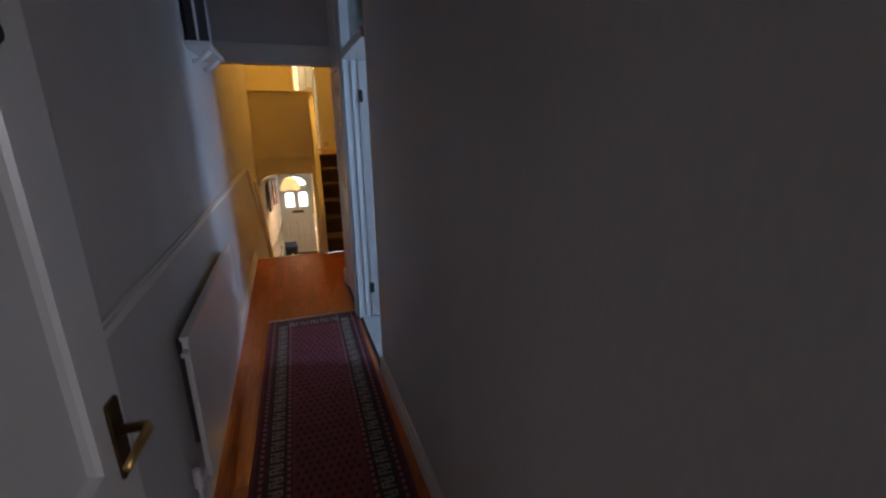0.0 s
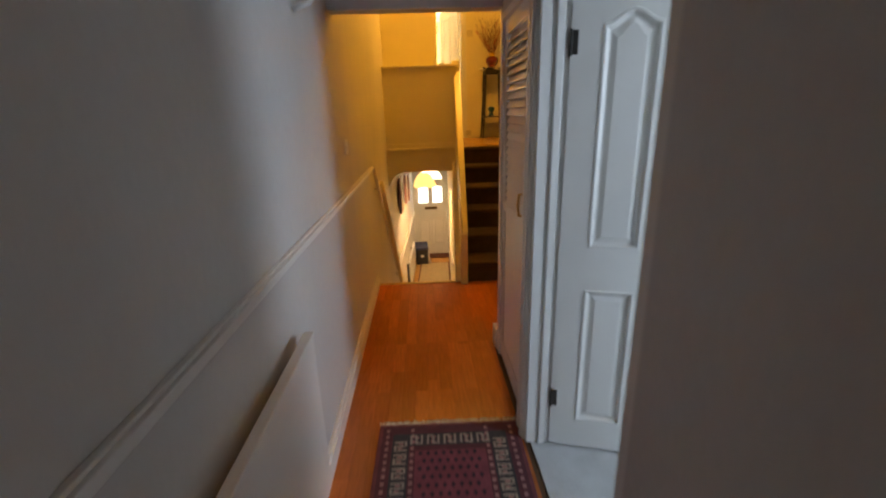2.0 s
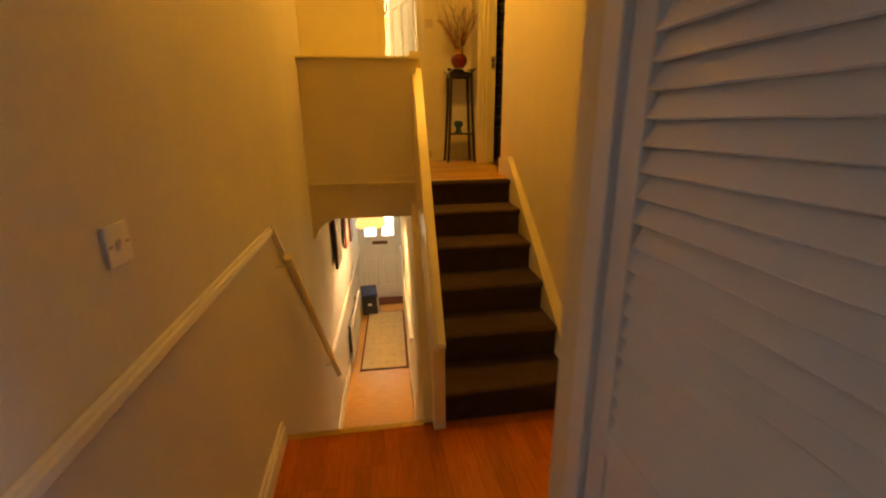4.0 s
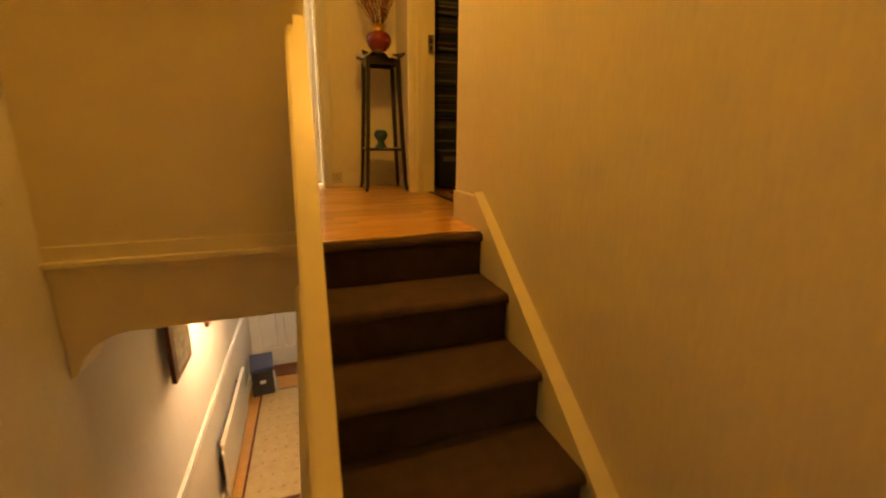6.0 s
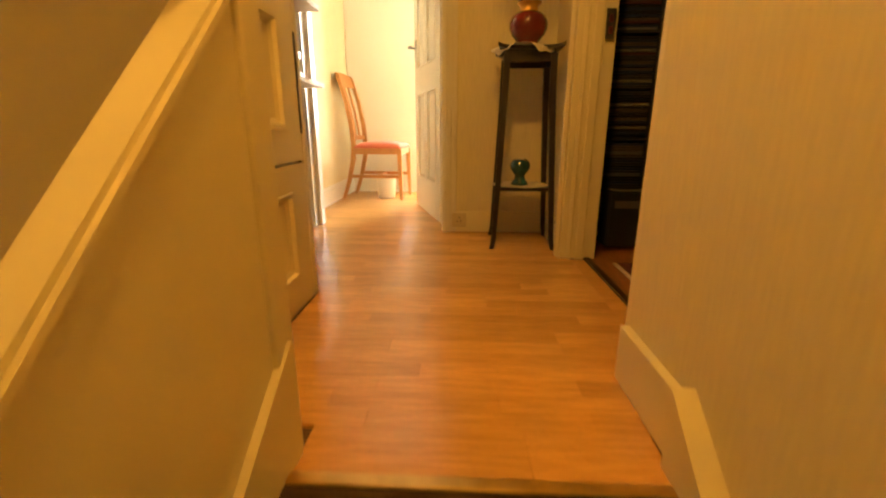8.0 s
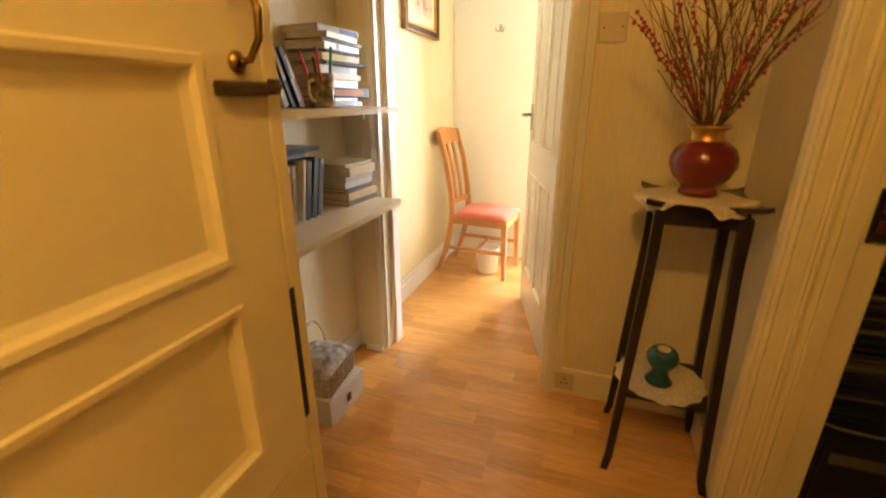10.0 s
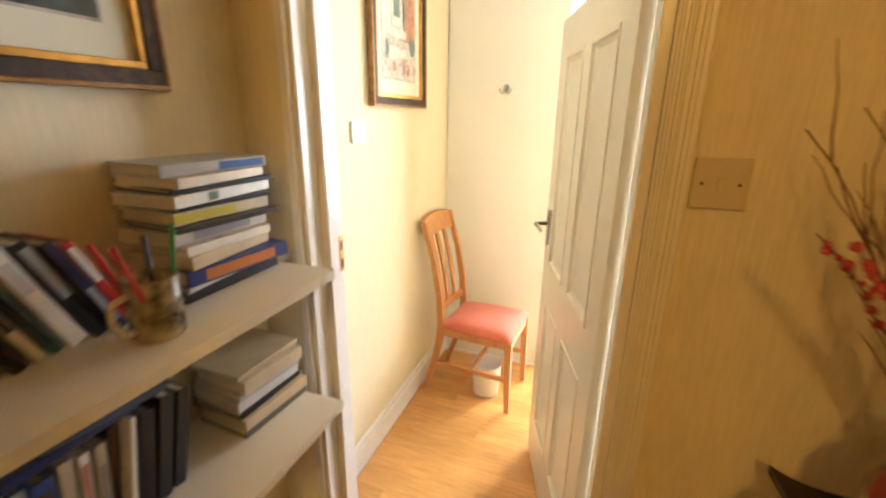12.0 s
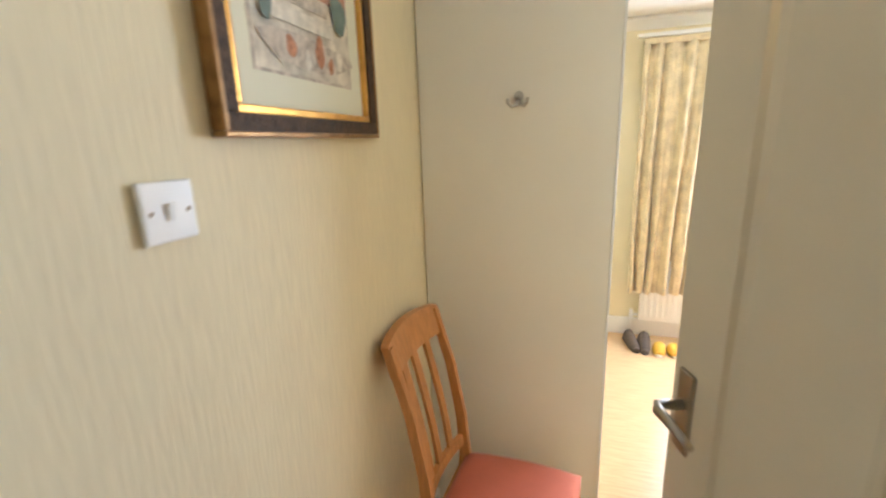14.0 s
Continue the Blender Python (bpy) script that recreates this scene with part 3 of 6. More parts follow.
# ---- corridor things ----
def rug():
    t = thing("runner_rug", "dark red oriental runner rug with patterned border on the floor", "rug", pose(0, 0, 0, 0, 0, -1.2))
    x0, x1, y0, y1 = 0.10, 0.79, 0.55, 3.47
    bm = B()
    box(bm, x0, y0, 0.001, x1, y1, 0.007, 0.002)
    part("pile_base", bm, M["rug_edge"], t)
    bands = [(0.018, 0.070, "rug_guard"), (0.070, 0.150, "rug_border"), (0.150, 0.180, "rug_guard")]
    for a, b, name in bands:
        bm = B()
        for q in ((x0 + a, y0 + a, x0 + b, y1 - a), (x1 - b, y0 + a, x1 - a, y1 - a), (x0 + b, y1 - b, x1 - b, y1 - a), (x0 + b, y0 + a, x1 - b, y0 + b)):
            box(bm, q[0], q[1], 0.006, q[2], q[3], 0.0085)
        part("border", bm, M[name], t)
    bm = B()
    box(bm, x0 + 0.18, y0 + 0.18, 0.006, x1 - 0.18, y1 - 0.18, 0.0088)
    part("field", bm, M["rug_field"], t)
    # motifs: rows of small dark lozenges in the field and hooked keys in the border
    bm = B()
    rows = int((y1 - y0 - 0.40) / 0.045)
    for j in range(rows):
        for i in range(8):
            x = x0 + 0.205 + 0.036 * i + (0.018 if j % 2 else 0)
            y = y1 - 0.20 - 0.045 * j
            if x > x1 - 0.195:
                continue
            a = [bm.verts.new((x + u, y + v, 0.0095)) for u, v in ((-0.011, 0), (0, -0.015), (0.011, 0), (0, 0.015))]
            bm.faces.new(a)
    part("field_pattern", bm, M["rug_dark"], t)["kind"] = "stuff"
    def key(bm, x, y, turn, s, w, z):
        """A hooked key of five bars, turned by quarter turns."""
        for u0, v0, u1, v1 in ((-s, s - w, s, s), (s - w, 0, s, s - w), (-s, -w / 2, s - w, w / 2), (-s, -s, -s + w, -w / 2), (-s + w, -s, s, -s + w)):
            if turn:
                u0, v0, u1, v1 = -v1, u0, -v0, u1
            box(bm, x + u0, y + v0, 0.008, x + u1, y + v1, z)

    step = 0.080
    spots = []
    for j in range(int((y1 - y0 - 0.2) / step)):
        spots += [(x0 + 0.11, y1 - 0.15 - step * j, 0), (x1 - 0.11, y1 - 0.15 - step * j, 0)]
    spots += [(x0 + 0.185 + step * j, y1 - 0.11, 1) for j in range(5)]
    bm = B()
    for x, y, turn in spots:
        key(bm, x, y, turn, 0.030, 0.009, 0.0097)
    part("border_pattern", bm, M["rug_cream"], t)["kind"] = "stuff"
    bm = B()
    for x, y, turn in spots:
        box(bm, x - 0.012, y - 0.021, 0.008, x + 0.008, y - 0.010, 0.0096)
        box(bm, x - 0.010, y + 0.008, 0.008, x + 0.012, y + 0.019, 0.0096)
    part("border_pattern", bm, M["rug_pink"], t)["kind"] = "stuff"
    bm = B()
    n = int((y1 - y0) / 0.04)
    for j in range(n):
        y = y1 - 0.045 - 0.04 * j
        for x in (x0 + 0.044, x0 + 0.165, x1 - 0.044, x1 - 0.165):
            box(bm, x - 0.008, y - 0.010, 0.008, x + 0.008, y + 0.010, 0.0096)
    part("guard_pattern", bm, M["rug_pink"], t)["kind"] = "stuff"
    bm = B()
    rnd = random.Random(4)
    for k in range(150):
        x = x0 + (x1 - x0) * k / 149
        tube(bm, [(x, y1 - 0.002, 0.005), (x + rnd.uniform(-0.004, 0.004), y1 + 0.012, 0.006), (x + rnd.uniform(-0.008, 0.008), y1 + rnd.uniform(0.022, 0.034), 0.003)], 0.002, 4)
    part("fringe", bm, M["lace"], t, "pale cotton fringe")


for key, colour in (("rug_edge", (0.17, 0.045, 0.05)), ("rug_guard", (0.10, 0.028, 0.035)), ("rug_border", (0.045, 0.042, 0.045)), ("rug_field", (0.19, 0.045, 0.062)), ("rug_dark", (0.035, 0.018, 0.028)), ("rug_cream", (0.31, 0.27, 0.22)), ("rug_pink", (0.34, 0.17, 0.16))):
    M[key] = mat(key.replace("_", " "), colour, 0.97, vary=0.15, scale=15, bump=0.8, bump_scale=300, fine=0.2)
rug()


def radiator(name, label, m, length, height, flutes=False):
    t = thing(name, label, "radiator", m)
    bm = B()
    box(bm, 0.0, 0.0, 0.0, 0.022, length, height, 0.008)
    part("front_panel", bm, M["white_gloss"], t)
    if flutes:
        k = 0.03
        flute = mesh("flute", box(B(), 0.018, 0.0, 0.04, 0.030, 0.022, height - 0.04, 0.005), M["white_gloss"])
        while k < length - 0.03:
            ob = new("flute", flute)
            ob.parent = t
            ob.location = (0, k, 0)
            k += 0.044
    for y in (0.12, length - 0.16):
        part("wall_bracket", box(B(), -0.062, y, 0.08, 0.0, y + 0.03, height - 0.06, 0.002), M["rad_grille"], t)
    part("top_rail", box(B(), -0.006, 0.004, height - 0.012, 0.026, length - 0.004, height + 0.004, 0.004), M["white_gloss"], t)
    bm = B()
    rod(bm, (0.011, -0.035, height - 0.05), (0.011, 0.0, height - 0.05), 0.010)
    part("bleed_plug", bm, M["white_gloss"], t)
    bm = B()
    rod(bm, (-0.02, -0.05, 0.04), (-0.02, 0.0, 0.04), 0.011)
    rod(bm, (-0.02, -0.05, 0.01), (-0.02, -0.05, 0.085), 0.017, 0.014, 14)
    rod(bm, (-0.02, -0.05, -0.13), (-0.02, -0.05, 0.01), 0.0075)
    part("valve", bm, M["white_gloss"], t)
    return t


# Shade behind the radiator put into its brackets' colour; no grille is built.
M["rad_grille"] = mat("shadowed radiator grille", (0.12, 0.11, 0.10), 0.7)
radiator("radiator", "white panel radiator on the corridor wall", pose(0.018, 1.62, 0.205), 1.37, 0.60)


def corridor_trim():
    wg = M["white_gloss"]
    bm = B()
    for z0, z1, d in ((1.028, 1.041, -0.018), (1.041, 1.065, -0.006), (1.065, 1.075, -0.016)):
        box(bm, -0.03, 0.95, z0, d, 5.62, z1, 0.003)
    fixed("dado_rail", bm, wg, "white moulded dado rail along the corridor wall", "dado rail")
    # dado rail following the stairs down
    bm = B()

    def drop(y):
        return 1.028 - (y - 5.62) * 1.10

    for z0, z1, d in ((0.0, 0.013, 0.012), (0.013, 0.037, 0.024), (0.037, 0.047, 0.014)):
        prism(bm, [(-0.05, 5.62), (d - 0.020, 5.62), (0.03 + d, 6.95), (0.0, 6.95)], lambda x, y: drop(y) + z0, lambda x, y: drop(y) + z1)
    fixed("dado_rail_stairs", bm, wg, "cream dado rail sloping down beside the stairs", "dado rail")
    bm = prism(B(), [(0.012, 6.95), (0.055, 6.95), (0.222, 10.74), (0.18, 10.74)], DOWN + 0.92, DOWN + 0.965)
    fixed("dado_rail_hall", bm, wg, "white dado rail of the hall", "dado rail")
    bm = prism(B(), [(0.012, 6.95), (0.045, 6.95), (0.215, 10.74), (0.18, 10.74)], DOWN, DOWN + 0.14)
    fixed("baseboard_hall", bm, wg, "white skirting board of the hall", "skirting board")
    # skirting
    bm = B()
    box(bm, -0.03, 0.95, 0.0, -0.006, 5.38, 0.085, 0.003)
    box(bm, -0.03, 0.95, 0.085, -0.015, 5.38, 0.115, 0.004)
    fixed("baseboard_left", bm, wg, "white moulded skirting board", "skirting board")
    bm = B()
    box(bm, 0.868, 0.02, 0.0, 0.888, 2.44, 0.085, 0.003)
    box(bm, 0.874, 0.02, 0.085, 0.888, 2.44, 0.115, 0.004)
    fixed("baseboard_right", bm, wg, "white moulded skirting board", "skirting board")
    bm = B()
    box(bm, 0.872, 4.17, 0.0, 0.905, 4.275, 0.135, 0.006)
    box(bm, 0.90, 4.256, 0.0, 1.628, 4.275, 0.12, 0.004)
    fixed("baseboard_corner", bm, wg, "white skirting block at the cupboard corner", "skirting board")
    # grab rail on the stair wall
    h = thing("handrail", "cream painted handrail on white brackets beside the stairs down", "handrail")
    bm = B()
    pts = [(0.045 + (y - 5.42) * 0.03, y, drop(y) - 0.13) for y in (5.60, 6.2, 6.75, 7.05)]
    tube(bm, pts, [0.020, 0.024, 0.024, 0.024], 12)
    part("rail", bm, M["paint_cream"], h)
    for p in (pts[0], pts[2]):
        bm = B()
        tube(bm, [(p[0], p[1] + 0.03, p[2] - 0.02), (p[0] - 0.01, p[1] + 0.03, p[2] - 0.06), (p[0] - 0.075, p[1] + 0.03, p[2] - 0.06)], 0.007, 8)
        part("bracket", bm, M["white_gloss"], h)


corridor_trim()


def louvre_cupboard():
    c = thing("louvred_cupboard", "white painted cupboard door with louvred top half and handle", "cupboard")
    wg = M["white_gloss"]
    y0, y1, x = 3.45, 4.09, 0.895
    for a in ((x - 0.014, 3.402, 0.0, x + 0.05, 3.448, 1.99), (x - 0.014, 4.092, 0.0, x + 0.05, 4.148, 1.99), (x - 0.014, 3.448, 1.955, x + 0.05, 4.092, 1.99)):
        bm = B()
        box(bm, *a, 0.004)
        part("frame", bm, wg, c)
    for a in ((x, y0 + 0.002, 0.02, x + 0.03, y0 + 0.06, 1.95), (x, y1 - 0.06, 0.02, x + 0.03, y1 - 0.002, 1.95), (x, y0 + 0.06, 1.88, x + 0.03, y1 - 0.06, 1.95), (x, y0 + 0.06, 0.02, x + 0.03, y1 - 0.06, 0.12)):
        bm = B()
        box(bm, *a, 0.003)
        part("stile", bm, wg, c)
    bm = B()
    box(bm, x + 0.006, y0 + 0.06, 0.12, x + 0.024, y1 - 0.06, 0.98)
    part("lower_panel", bm, wg, c)
    bm = B()
    box(bm, x, y0 + 0.06, 0.965, x + 0.03, y1 - 0.06, 1.02, 0.003)
    part("middle_rail", bm, wg, c)
    bm = B()
    box(bm, x + 0.034, y0 + 0.01, 0.1, x + 0.04, y1 - 0.01, 1.95)
    part("backing", bm, wg, c)
    slat = B()
    box(slat, -0.003, y0 + 0.06, -0.025, 0.004, y1 - 0.06, 0.025, 0.0015)
    data = mesh("slat", slat, wg)
    n = 22
    for i in range(n):
        ob = new("slat", data)
        ob.parent = c
        ob.matrix_basis = pose(x + 0.014, 0, 1.04 + (1.86 - 1.04) * i / (n - 1), 0, 24, 0)
    bm = B()
    tube(bm, [(x + 0.002, y0 + 0.085, 1.155), (x - 0.03, y0 + 0.085, 1.150), (x - 0.035, y0 + 0.085, 1.10), (x - 0.03, y0 + 0.085, 1.055), (x + 0.002, y0 + 0.085, 1.05)], 0.006, 8)
    part("handle", bm, M["brass"], c, "bowed brass pull handle")


louvre_cupboard()


def switch(name, label, m, material, rocker=True, size=0.086):
    """A square plate in the plane y = 0, facing -y."""
    t = thing(name, label, "light switch", m)
    h = size / 2
    bm = B()
    box(bm, -h, -0.009, -h, h, 0.0, h, 0.003)
    part("plate", bm, material, t)
    if rocker:
        bm = B()
        box(bm, -0.006, -0.0135, -0.012, 0.006, -0.009, 0.012, 0.001)
        bmesh.ops.rotate(bm, verts=bm.verts[:], cent=(0, -0.011, 0), matrix=Matrix.Rotation(radians(7), 3, "X"))
        part("rocker", bm, material, t)
    for x in (-0.030, 0.030):
        bm = B()
        rod(bm, (x, -0.0095, 0), (x, -0.0088, 0), 0.0035)
        part("screw", bm, M["dark_brass"], t)


switch("light_switch", "small white light switch on the corridor wall", pose(-0.029, 4.37, 1.33, 0, 0, 90), M["plate_white"])


def high_fitting():
    t = thing("wall_bracket", "white wall bracket carrying a dark framed panel near the ceiling", "wall fitting", pose(-0.03, 0, 0))
    bm = B()
    box(bm, 0.0, 2.95, 1.965, 0.13, 3.62, 1.995, 0.004)
    part("ledge", bm, M["white_gloss"], t)
    for y in (3.10, 3.50):
        part("bracket", tube(B(), [(0.005, y, 1.90), (0.06, y, 1.92), (0.11, y, 1.965)], 0.012, 8), M["white_gloss"], t)
    bm = B()
    box(bm, 0.02, 2.98, 1.995, 0.065, 3.55, 2.55, 0.004)
    part("panel", bm, M["black"], t)
    for a in ((0.064, 2.98, 1.995, 0.075, 3.00, 2.55), (0.064, 3.53, 1.995, 0.075, 3.55, 2.55)):
        part("edging", box(B(), *a), M["white_gloss"], t)


high_fitting()


# ---- hall below ----
def hall():
    d = thing("front_door", "white front door with fanlight, two lit panes and letterbox", "front door", pose(0.17, 10.70, DOWN + 0.03), kind="structure")
    leaf("leaf", d, 0.80, 1.98, [(0.12, 0.20, 0.37, 0.75), (0.43, 0.20, 0.68, 0.75)], M["white_gloss"], raised=0.006)
    for x in (0.15, 0.45):
        bm = B()
        pts = [(x, 1.12), (x + 0.19, 1.12), (x + 0.19, 1.43), (x + 0.15, 1.455), (x + 0.095, 1.465), (x + 0.04, 1.455), (x, 1.43)]
        a = [bm.verts.new((px, -0.026, pz)) for px, pz in pts]
        c = [bm.verts.new((px, -0.020, pz)) for px, pz in pts]
        bm.faces.new(a)
        bm.faces.new(c[::-1])
        for i in range(7):
            bm.faces.new((a[i], a[(i + 1) % 7], c[(i + 1) % 7], c[i]))
        part("pane", bm, M["glass_glow"], d, "frosted glass pane glowing in place of daylight")
    bm = B()
    pts = [(0.40 + 0.24 * math.cos(math.pi * k / 12), 1.62 + 0.20 * math.sin(math.pi * k / 12)) for k in range(13)]
    a = [bm.verts.new((x, -0.026, z)) for x, z in pts]
    b = [bm.verts.new((x, -0.020, z)) for x, z in pts]
    bm.faces.new(a)
    bm.faces.new(b[::-1])
    for i in range(13):
        bm.faces.new((a[i], a[(i + 1) % 13], b[(i + 1) % 13], b[i]))
    part("fanlight", bm, M["glass_glow"], d, "fan-shaped glass pane glowing in place of daylight")
    bm = B()
    box(bm, 0.27, -0.034, 0.97, 0.53, -0.02, 1.03, 0.004)
    part("letterbox", bm, M["dark_brass"], d, "dark metal letterbox")
    f = thing("front_door_frame", "white front door frame", "door frame", kind="structure")
    for a in ((0.10, 10.66, DOWN, 0.165, 10.76, 0.86), (0.975, 10.66, DOWN, 1.05, 10.76, 0.86), (0.165, 10.66, DOWN + 2.02, 0.975, 10.76, 0.86), (0.165, 10.67, DOWN, 0.975, 10.755, DOWN + 0.025)):
        bm = B()
        box(bm, *a, 0.004)
        part("jamb", bm, M["white_gloss"], f)
    t = thing("hall_mat", "long beige hall mat with a brown edge", "mat", pose(0, 0, DOWN))
    bm = prism(B(), [(0.215, 8.30), (0.83, 8.28), (0.90, 10.05), (0.31, 10.06)], 0.0, 0.008)
    part("edge", bm, M["mat_brown"], t)
    bm = prism(B(), [(0.24, 8.33), (0.805, 8.31), (0.875, 10.02), (0.335, 10.03)], 0.002, 0.0105)
    part("weave", bm, M["mat_beige"], t)
    bm = B()
    for i in range(5):
        for j in range(9):
            x, y = 0.36 + 0.10 * i + 0.008 * j, 8.45 + 0.17 * j
            rod(bm, (x, y, 0.0102), (x, y, 0.0114), 0.008, seg=6)
    part("dots", bm, M["mat_brown"], t)["kind"] = "stuff"
    tagged(part("door_mat", box(B(), 0.30, 10.36, DOWN + 0.0005, 0.97, 10.65, DOWN + 0.015, 0.004), M["mat_brown"]), "dark red-brown door mat before the front door", "door mat")
    t = thing("storage_box", "black storage box with a navy lid on the hall floor", "box", pose(0.34, 10.12, DOWN, 0, 0, 4))
    part("body", box(B(), -0.12, -0.15, 0.0, 0.12, 0.15, 0.34, 0.012), M["black"], t)
    part("lid", moved(box(B(), -0.13, -0.16, 0.0, 0.13, 0.16, 0.05, 0.01), pose(0, 0, 0.335, 8, 0, 0)), M["navy"], t)
    part("badge", box(B(), -0.03, -0.153, 0.16, 0.03, -0.150, 0.20), M["plate_white"], t)
    t = thing("papers", "white papers leaning against the storage box", "papers", pose(0.475, 10.10, DOWN, 0, 0, 4))
    for k in range(3):
        part("sheet", moved(box(B(), -0.002, -0.12, 0.0, 0.002, 0.12, 0.33 - 0.02 * k, 0.0008), pose(0.012 * k, 0.01 * k, 0.0005, 0, -3 - 2 * k, 3 * k)), M["plate_white"], t)
    radiator("radiator", "low white panel radiator on the hall wall", pose(0.137, 8.36, DOWN + 0.10, 0, 0, -2.56), 1.25, 0.50)
    # pictures along the wall
    for y, z, w, h in ((7.60, 0.17, 0.36, 0.50), (8.45, 0.14, 0.30, 0.46), (9.05, 0.06, 0.28, 0.46)):
        x = 0.058 + (y - 6.95) * 0.0447
        t = thing("hall_picture", "small dark wooden picture frame on the hall wall", "picture", pose(x, y, z, 0, 0, -2.5 + 90), "hall pictures")
        part("frame", box(B(), 0.0, -0.030, 0.0, w, -0.002, h, 0.006), M["hall_frame"], t)
        part("print", box(B(), 0.045, -0.033, 0.045, w - 0.045, -0.029, h - 0.045), M["hall_print"], t)
    t = thing("wall_mirror", "narrow gilt mirror on the hall wall", "mirror", pose(0.875, 8.0, -0.35, 0, 0, -92.1))
    part("frame", box(B(), -0.22, -0.03, 0.0, 0.22, -0.002, 0.62, 0.006), M["gold"], t)
    part("glass", box(B(), -0.18, -0.034, 0.04, 0.18, -0.030, 0.58), M["mirror"], t)
    bm = prism(B(), [(0.80, 7.0), (0.845, 7.0), (0.98, 10.65), (0.93, 10.65)], DOWN, DOWN + 0.14)
    fixed("baseboard_hall_right", bm, M["white_gloss"], "white skirting board of the hall", "skirting board")
    bm = prism(B(), [(0.78, 7.25), (0.83, 7.25), (0.95, 10.65), (0.90, 10.65)], DOWN + 0.92, DOWN + 0.965)
    fixed("dado_rail_hall_right", bm, M["white_gloss"], "white dado rail of the hall", "dado rail")
    # pendant lamp with a scalloped shade
    t = thing("pendant_lamp", "glowing cream pendant lamp with a scalloped shade", "pendant lamp", pose(0.45, 8.4, 0.44))
    bm = B()
    seg = 48
    rings = []
    for r, z in ((0.03, 0.20), (0.06, 0.195), (0.11, 0.15), (0.15, 0.08), (0.175, 0.0)):
        rings.append([bm.verts.new((r * math.cos(2 * math.pi * i / seg), r * math.sin(2 * math.pi * i / seg), z - (0.022 * abs(math.sin(4 * math.pi * i / seg * 1.0)) if z == 0 else 0))) for i in range(seg)])
    for a, b in zip(rings, rings[1:]):
        for i in range(seg):
            bm.faces.new((a[i], a[(i + 1) % seg], b[(i + 1) % seg], b[i])).smooth = True
    part("shade", bm, M["shade"], t)
    part("cord", rod(B(), (0, 0, 0.19), (0, 0, 0.42), 0.004), M["cable_dim"], t)


M["hall_print"] = mat("faded print", (0.30, 0.26, 0.20), 0.5, vary=0.45, scale=14)
M["mirror"] = mat("mirror glass", (0.9, 0.9, 0.9), 0.03, metal=1.0, vary=0.0)
hall()


# ---- landing: wall cupboard, alcove and books ----
def wall_cupboard():
    c = thing("wall_cupboard", "cream painted built-in cupboard with a closed panelled door", "cupboard")
    cr = M["paint_cream"]
    top = CEIL_UP
    part("front_wall", box(B(), 0.03, 6.93, 2.02, 0.60, 7.0, top), cr, c)
    part("back_post", box(B(), 0.60, 6.935, UP, 0.65, 6.975, top, 0.004), cr, c)
    part("jamb", box(B(), 0.085, 7.664, UP, 0.649, 7.698, top, 0.003), cr, c)
    part("head", box(B(), 0.60, 6.975, UP + 2.02, 0.648, 7.665, top), cr, c)
    part("base", box(B(), 0.60, 6.975, UP, 0.645, 7.665, UP + 0.03), cr, c)
    w = 0.681
    y0 = 6.978
    low = leaf("lower_door", c, w, 0.472, [(0.10, 0.09, 0.555, 0.385)], cr, mould=0.035, recess=0.014, proud=0.006)
    low.matrix_basis = pose(0.629, y0, UP + 0.03, 0, 0, 90)
    ob = leaf("door", c, w, 1.505, [(0.10, 0.102, 0.555, 0.435), (0.10, 0.51, 0.555, 0.84), (0.10, 0.915, 0.555, 1.39)], cr, mould=0.035, recess=0.014, proud=0.006)
    ob.matrix_basis = pose(0.628, y0, UP + 0.51, 0, 0, 90)
    ob["label"] = "cream panelled cupboard door"
    # bow handle with two round roses
    bm = B()
    tube(bm, [(0.652, 7.605, 2.582), (0.690, 7.606, 2.578), (0.700, 7.607, 2.545), (0.698, 7.604, 2.505), (0.680, 7.600, 2.475), (0.652, 7.598, 2.47)], [0.006, 0.0065, 0.007, 0.0065, 0.006, 0.005], 10)
    h = part("handle", bm, M["old_brass"], ob, "bowed brass handle")
    h.matrix_parent_inverse = ob.matrix_basis.inverted()
    for z in (2.472, 2.583):
        r = part("handle_rose", moved(lathe(B(), [(0.017, 0.0), (0.018, 0.004), (0.012, 0.010), (0.004, 0.014)], 16), pose(0.649, 7.602, z, 0, 90, 0)), M["old_brass"], ob)
        r.matrix_parent_inverse = ob.matrix_basis.inverted()
    bm = B()
    box(bm, 0.648, 7.548, 2.42, 0.664, 7.655, 2.444, 0.004)
    rod(bm, (0.664, 7.552, 2.432), (0.664, 7.682, 2.437), 0.008, 0.006, 10)
    part("latch", bm, M["dark_brass"], c, "tarnished brass bar latch")
    part("latch_keep", box(B(), 0.6495, 7.666, 2.424, 0.666, 7.683, 2.45, 0.003), M["dark_brass"], c)
    # Solid black strip put in for shade between door and jamb.
    bm = prism(B(), [(0.6470, 7.6560), (0.6500, 7.6560), (0.6500, 7.6700), (0.6470, 7.6690)], UP + 0.60, UP + 0.92)
    part("gap", bm, M["black"], c, "black strip standing for shade at the door edge")
    # Recessed dark strip, likewise standing in for shade down the door's edge.
    part("rebate", box(B(), 0.6200, 7.6595, UP + 0.03, 0.6400, 7.6636, UP + 2.01), M["joint"], c, "dark line standing for shade along the door edge")


M["old_brass"] = mat("dull old brass", (0.30, 0.20, 0.075), 0.16, metal=1.0, vary=0.35, scale=25)
wall_cupboard()


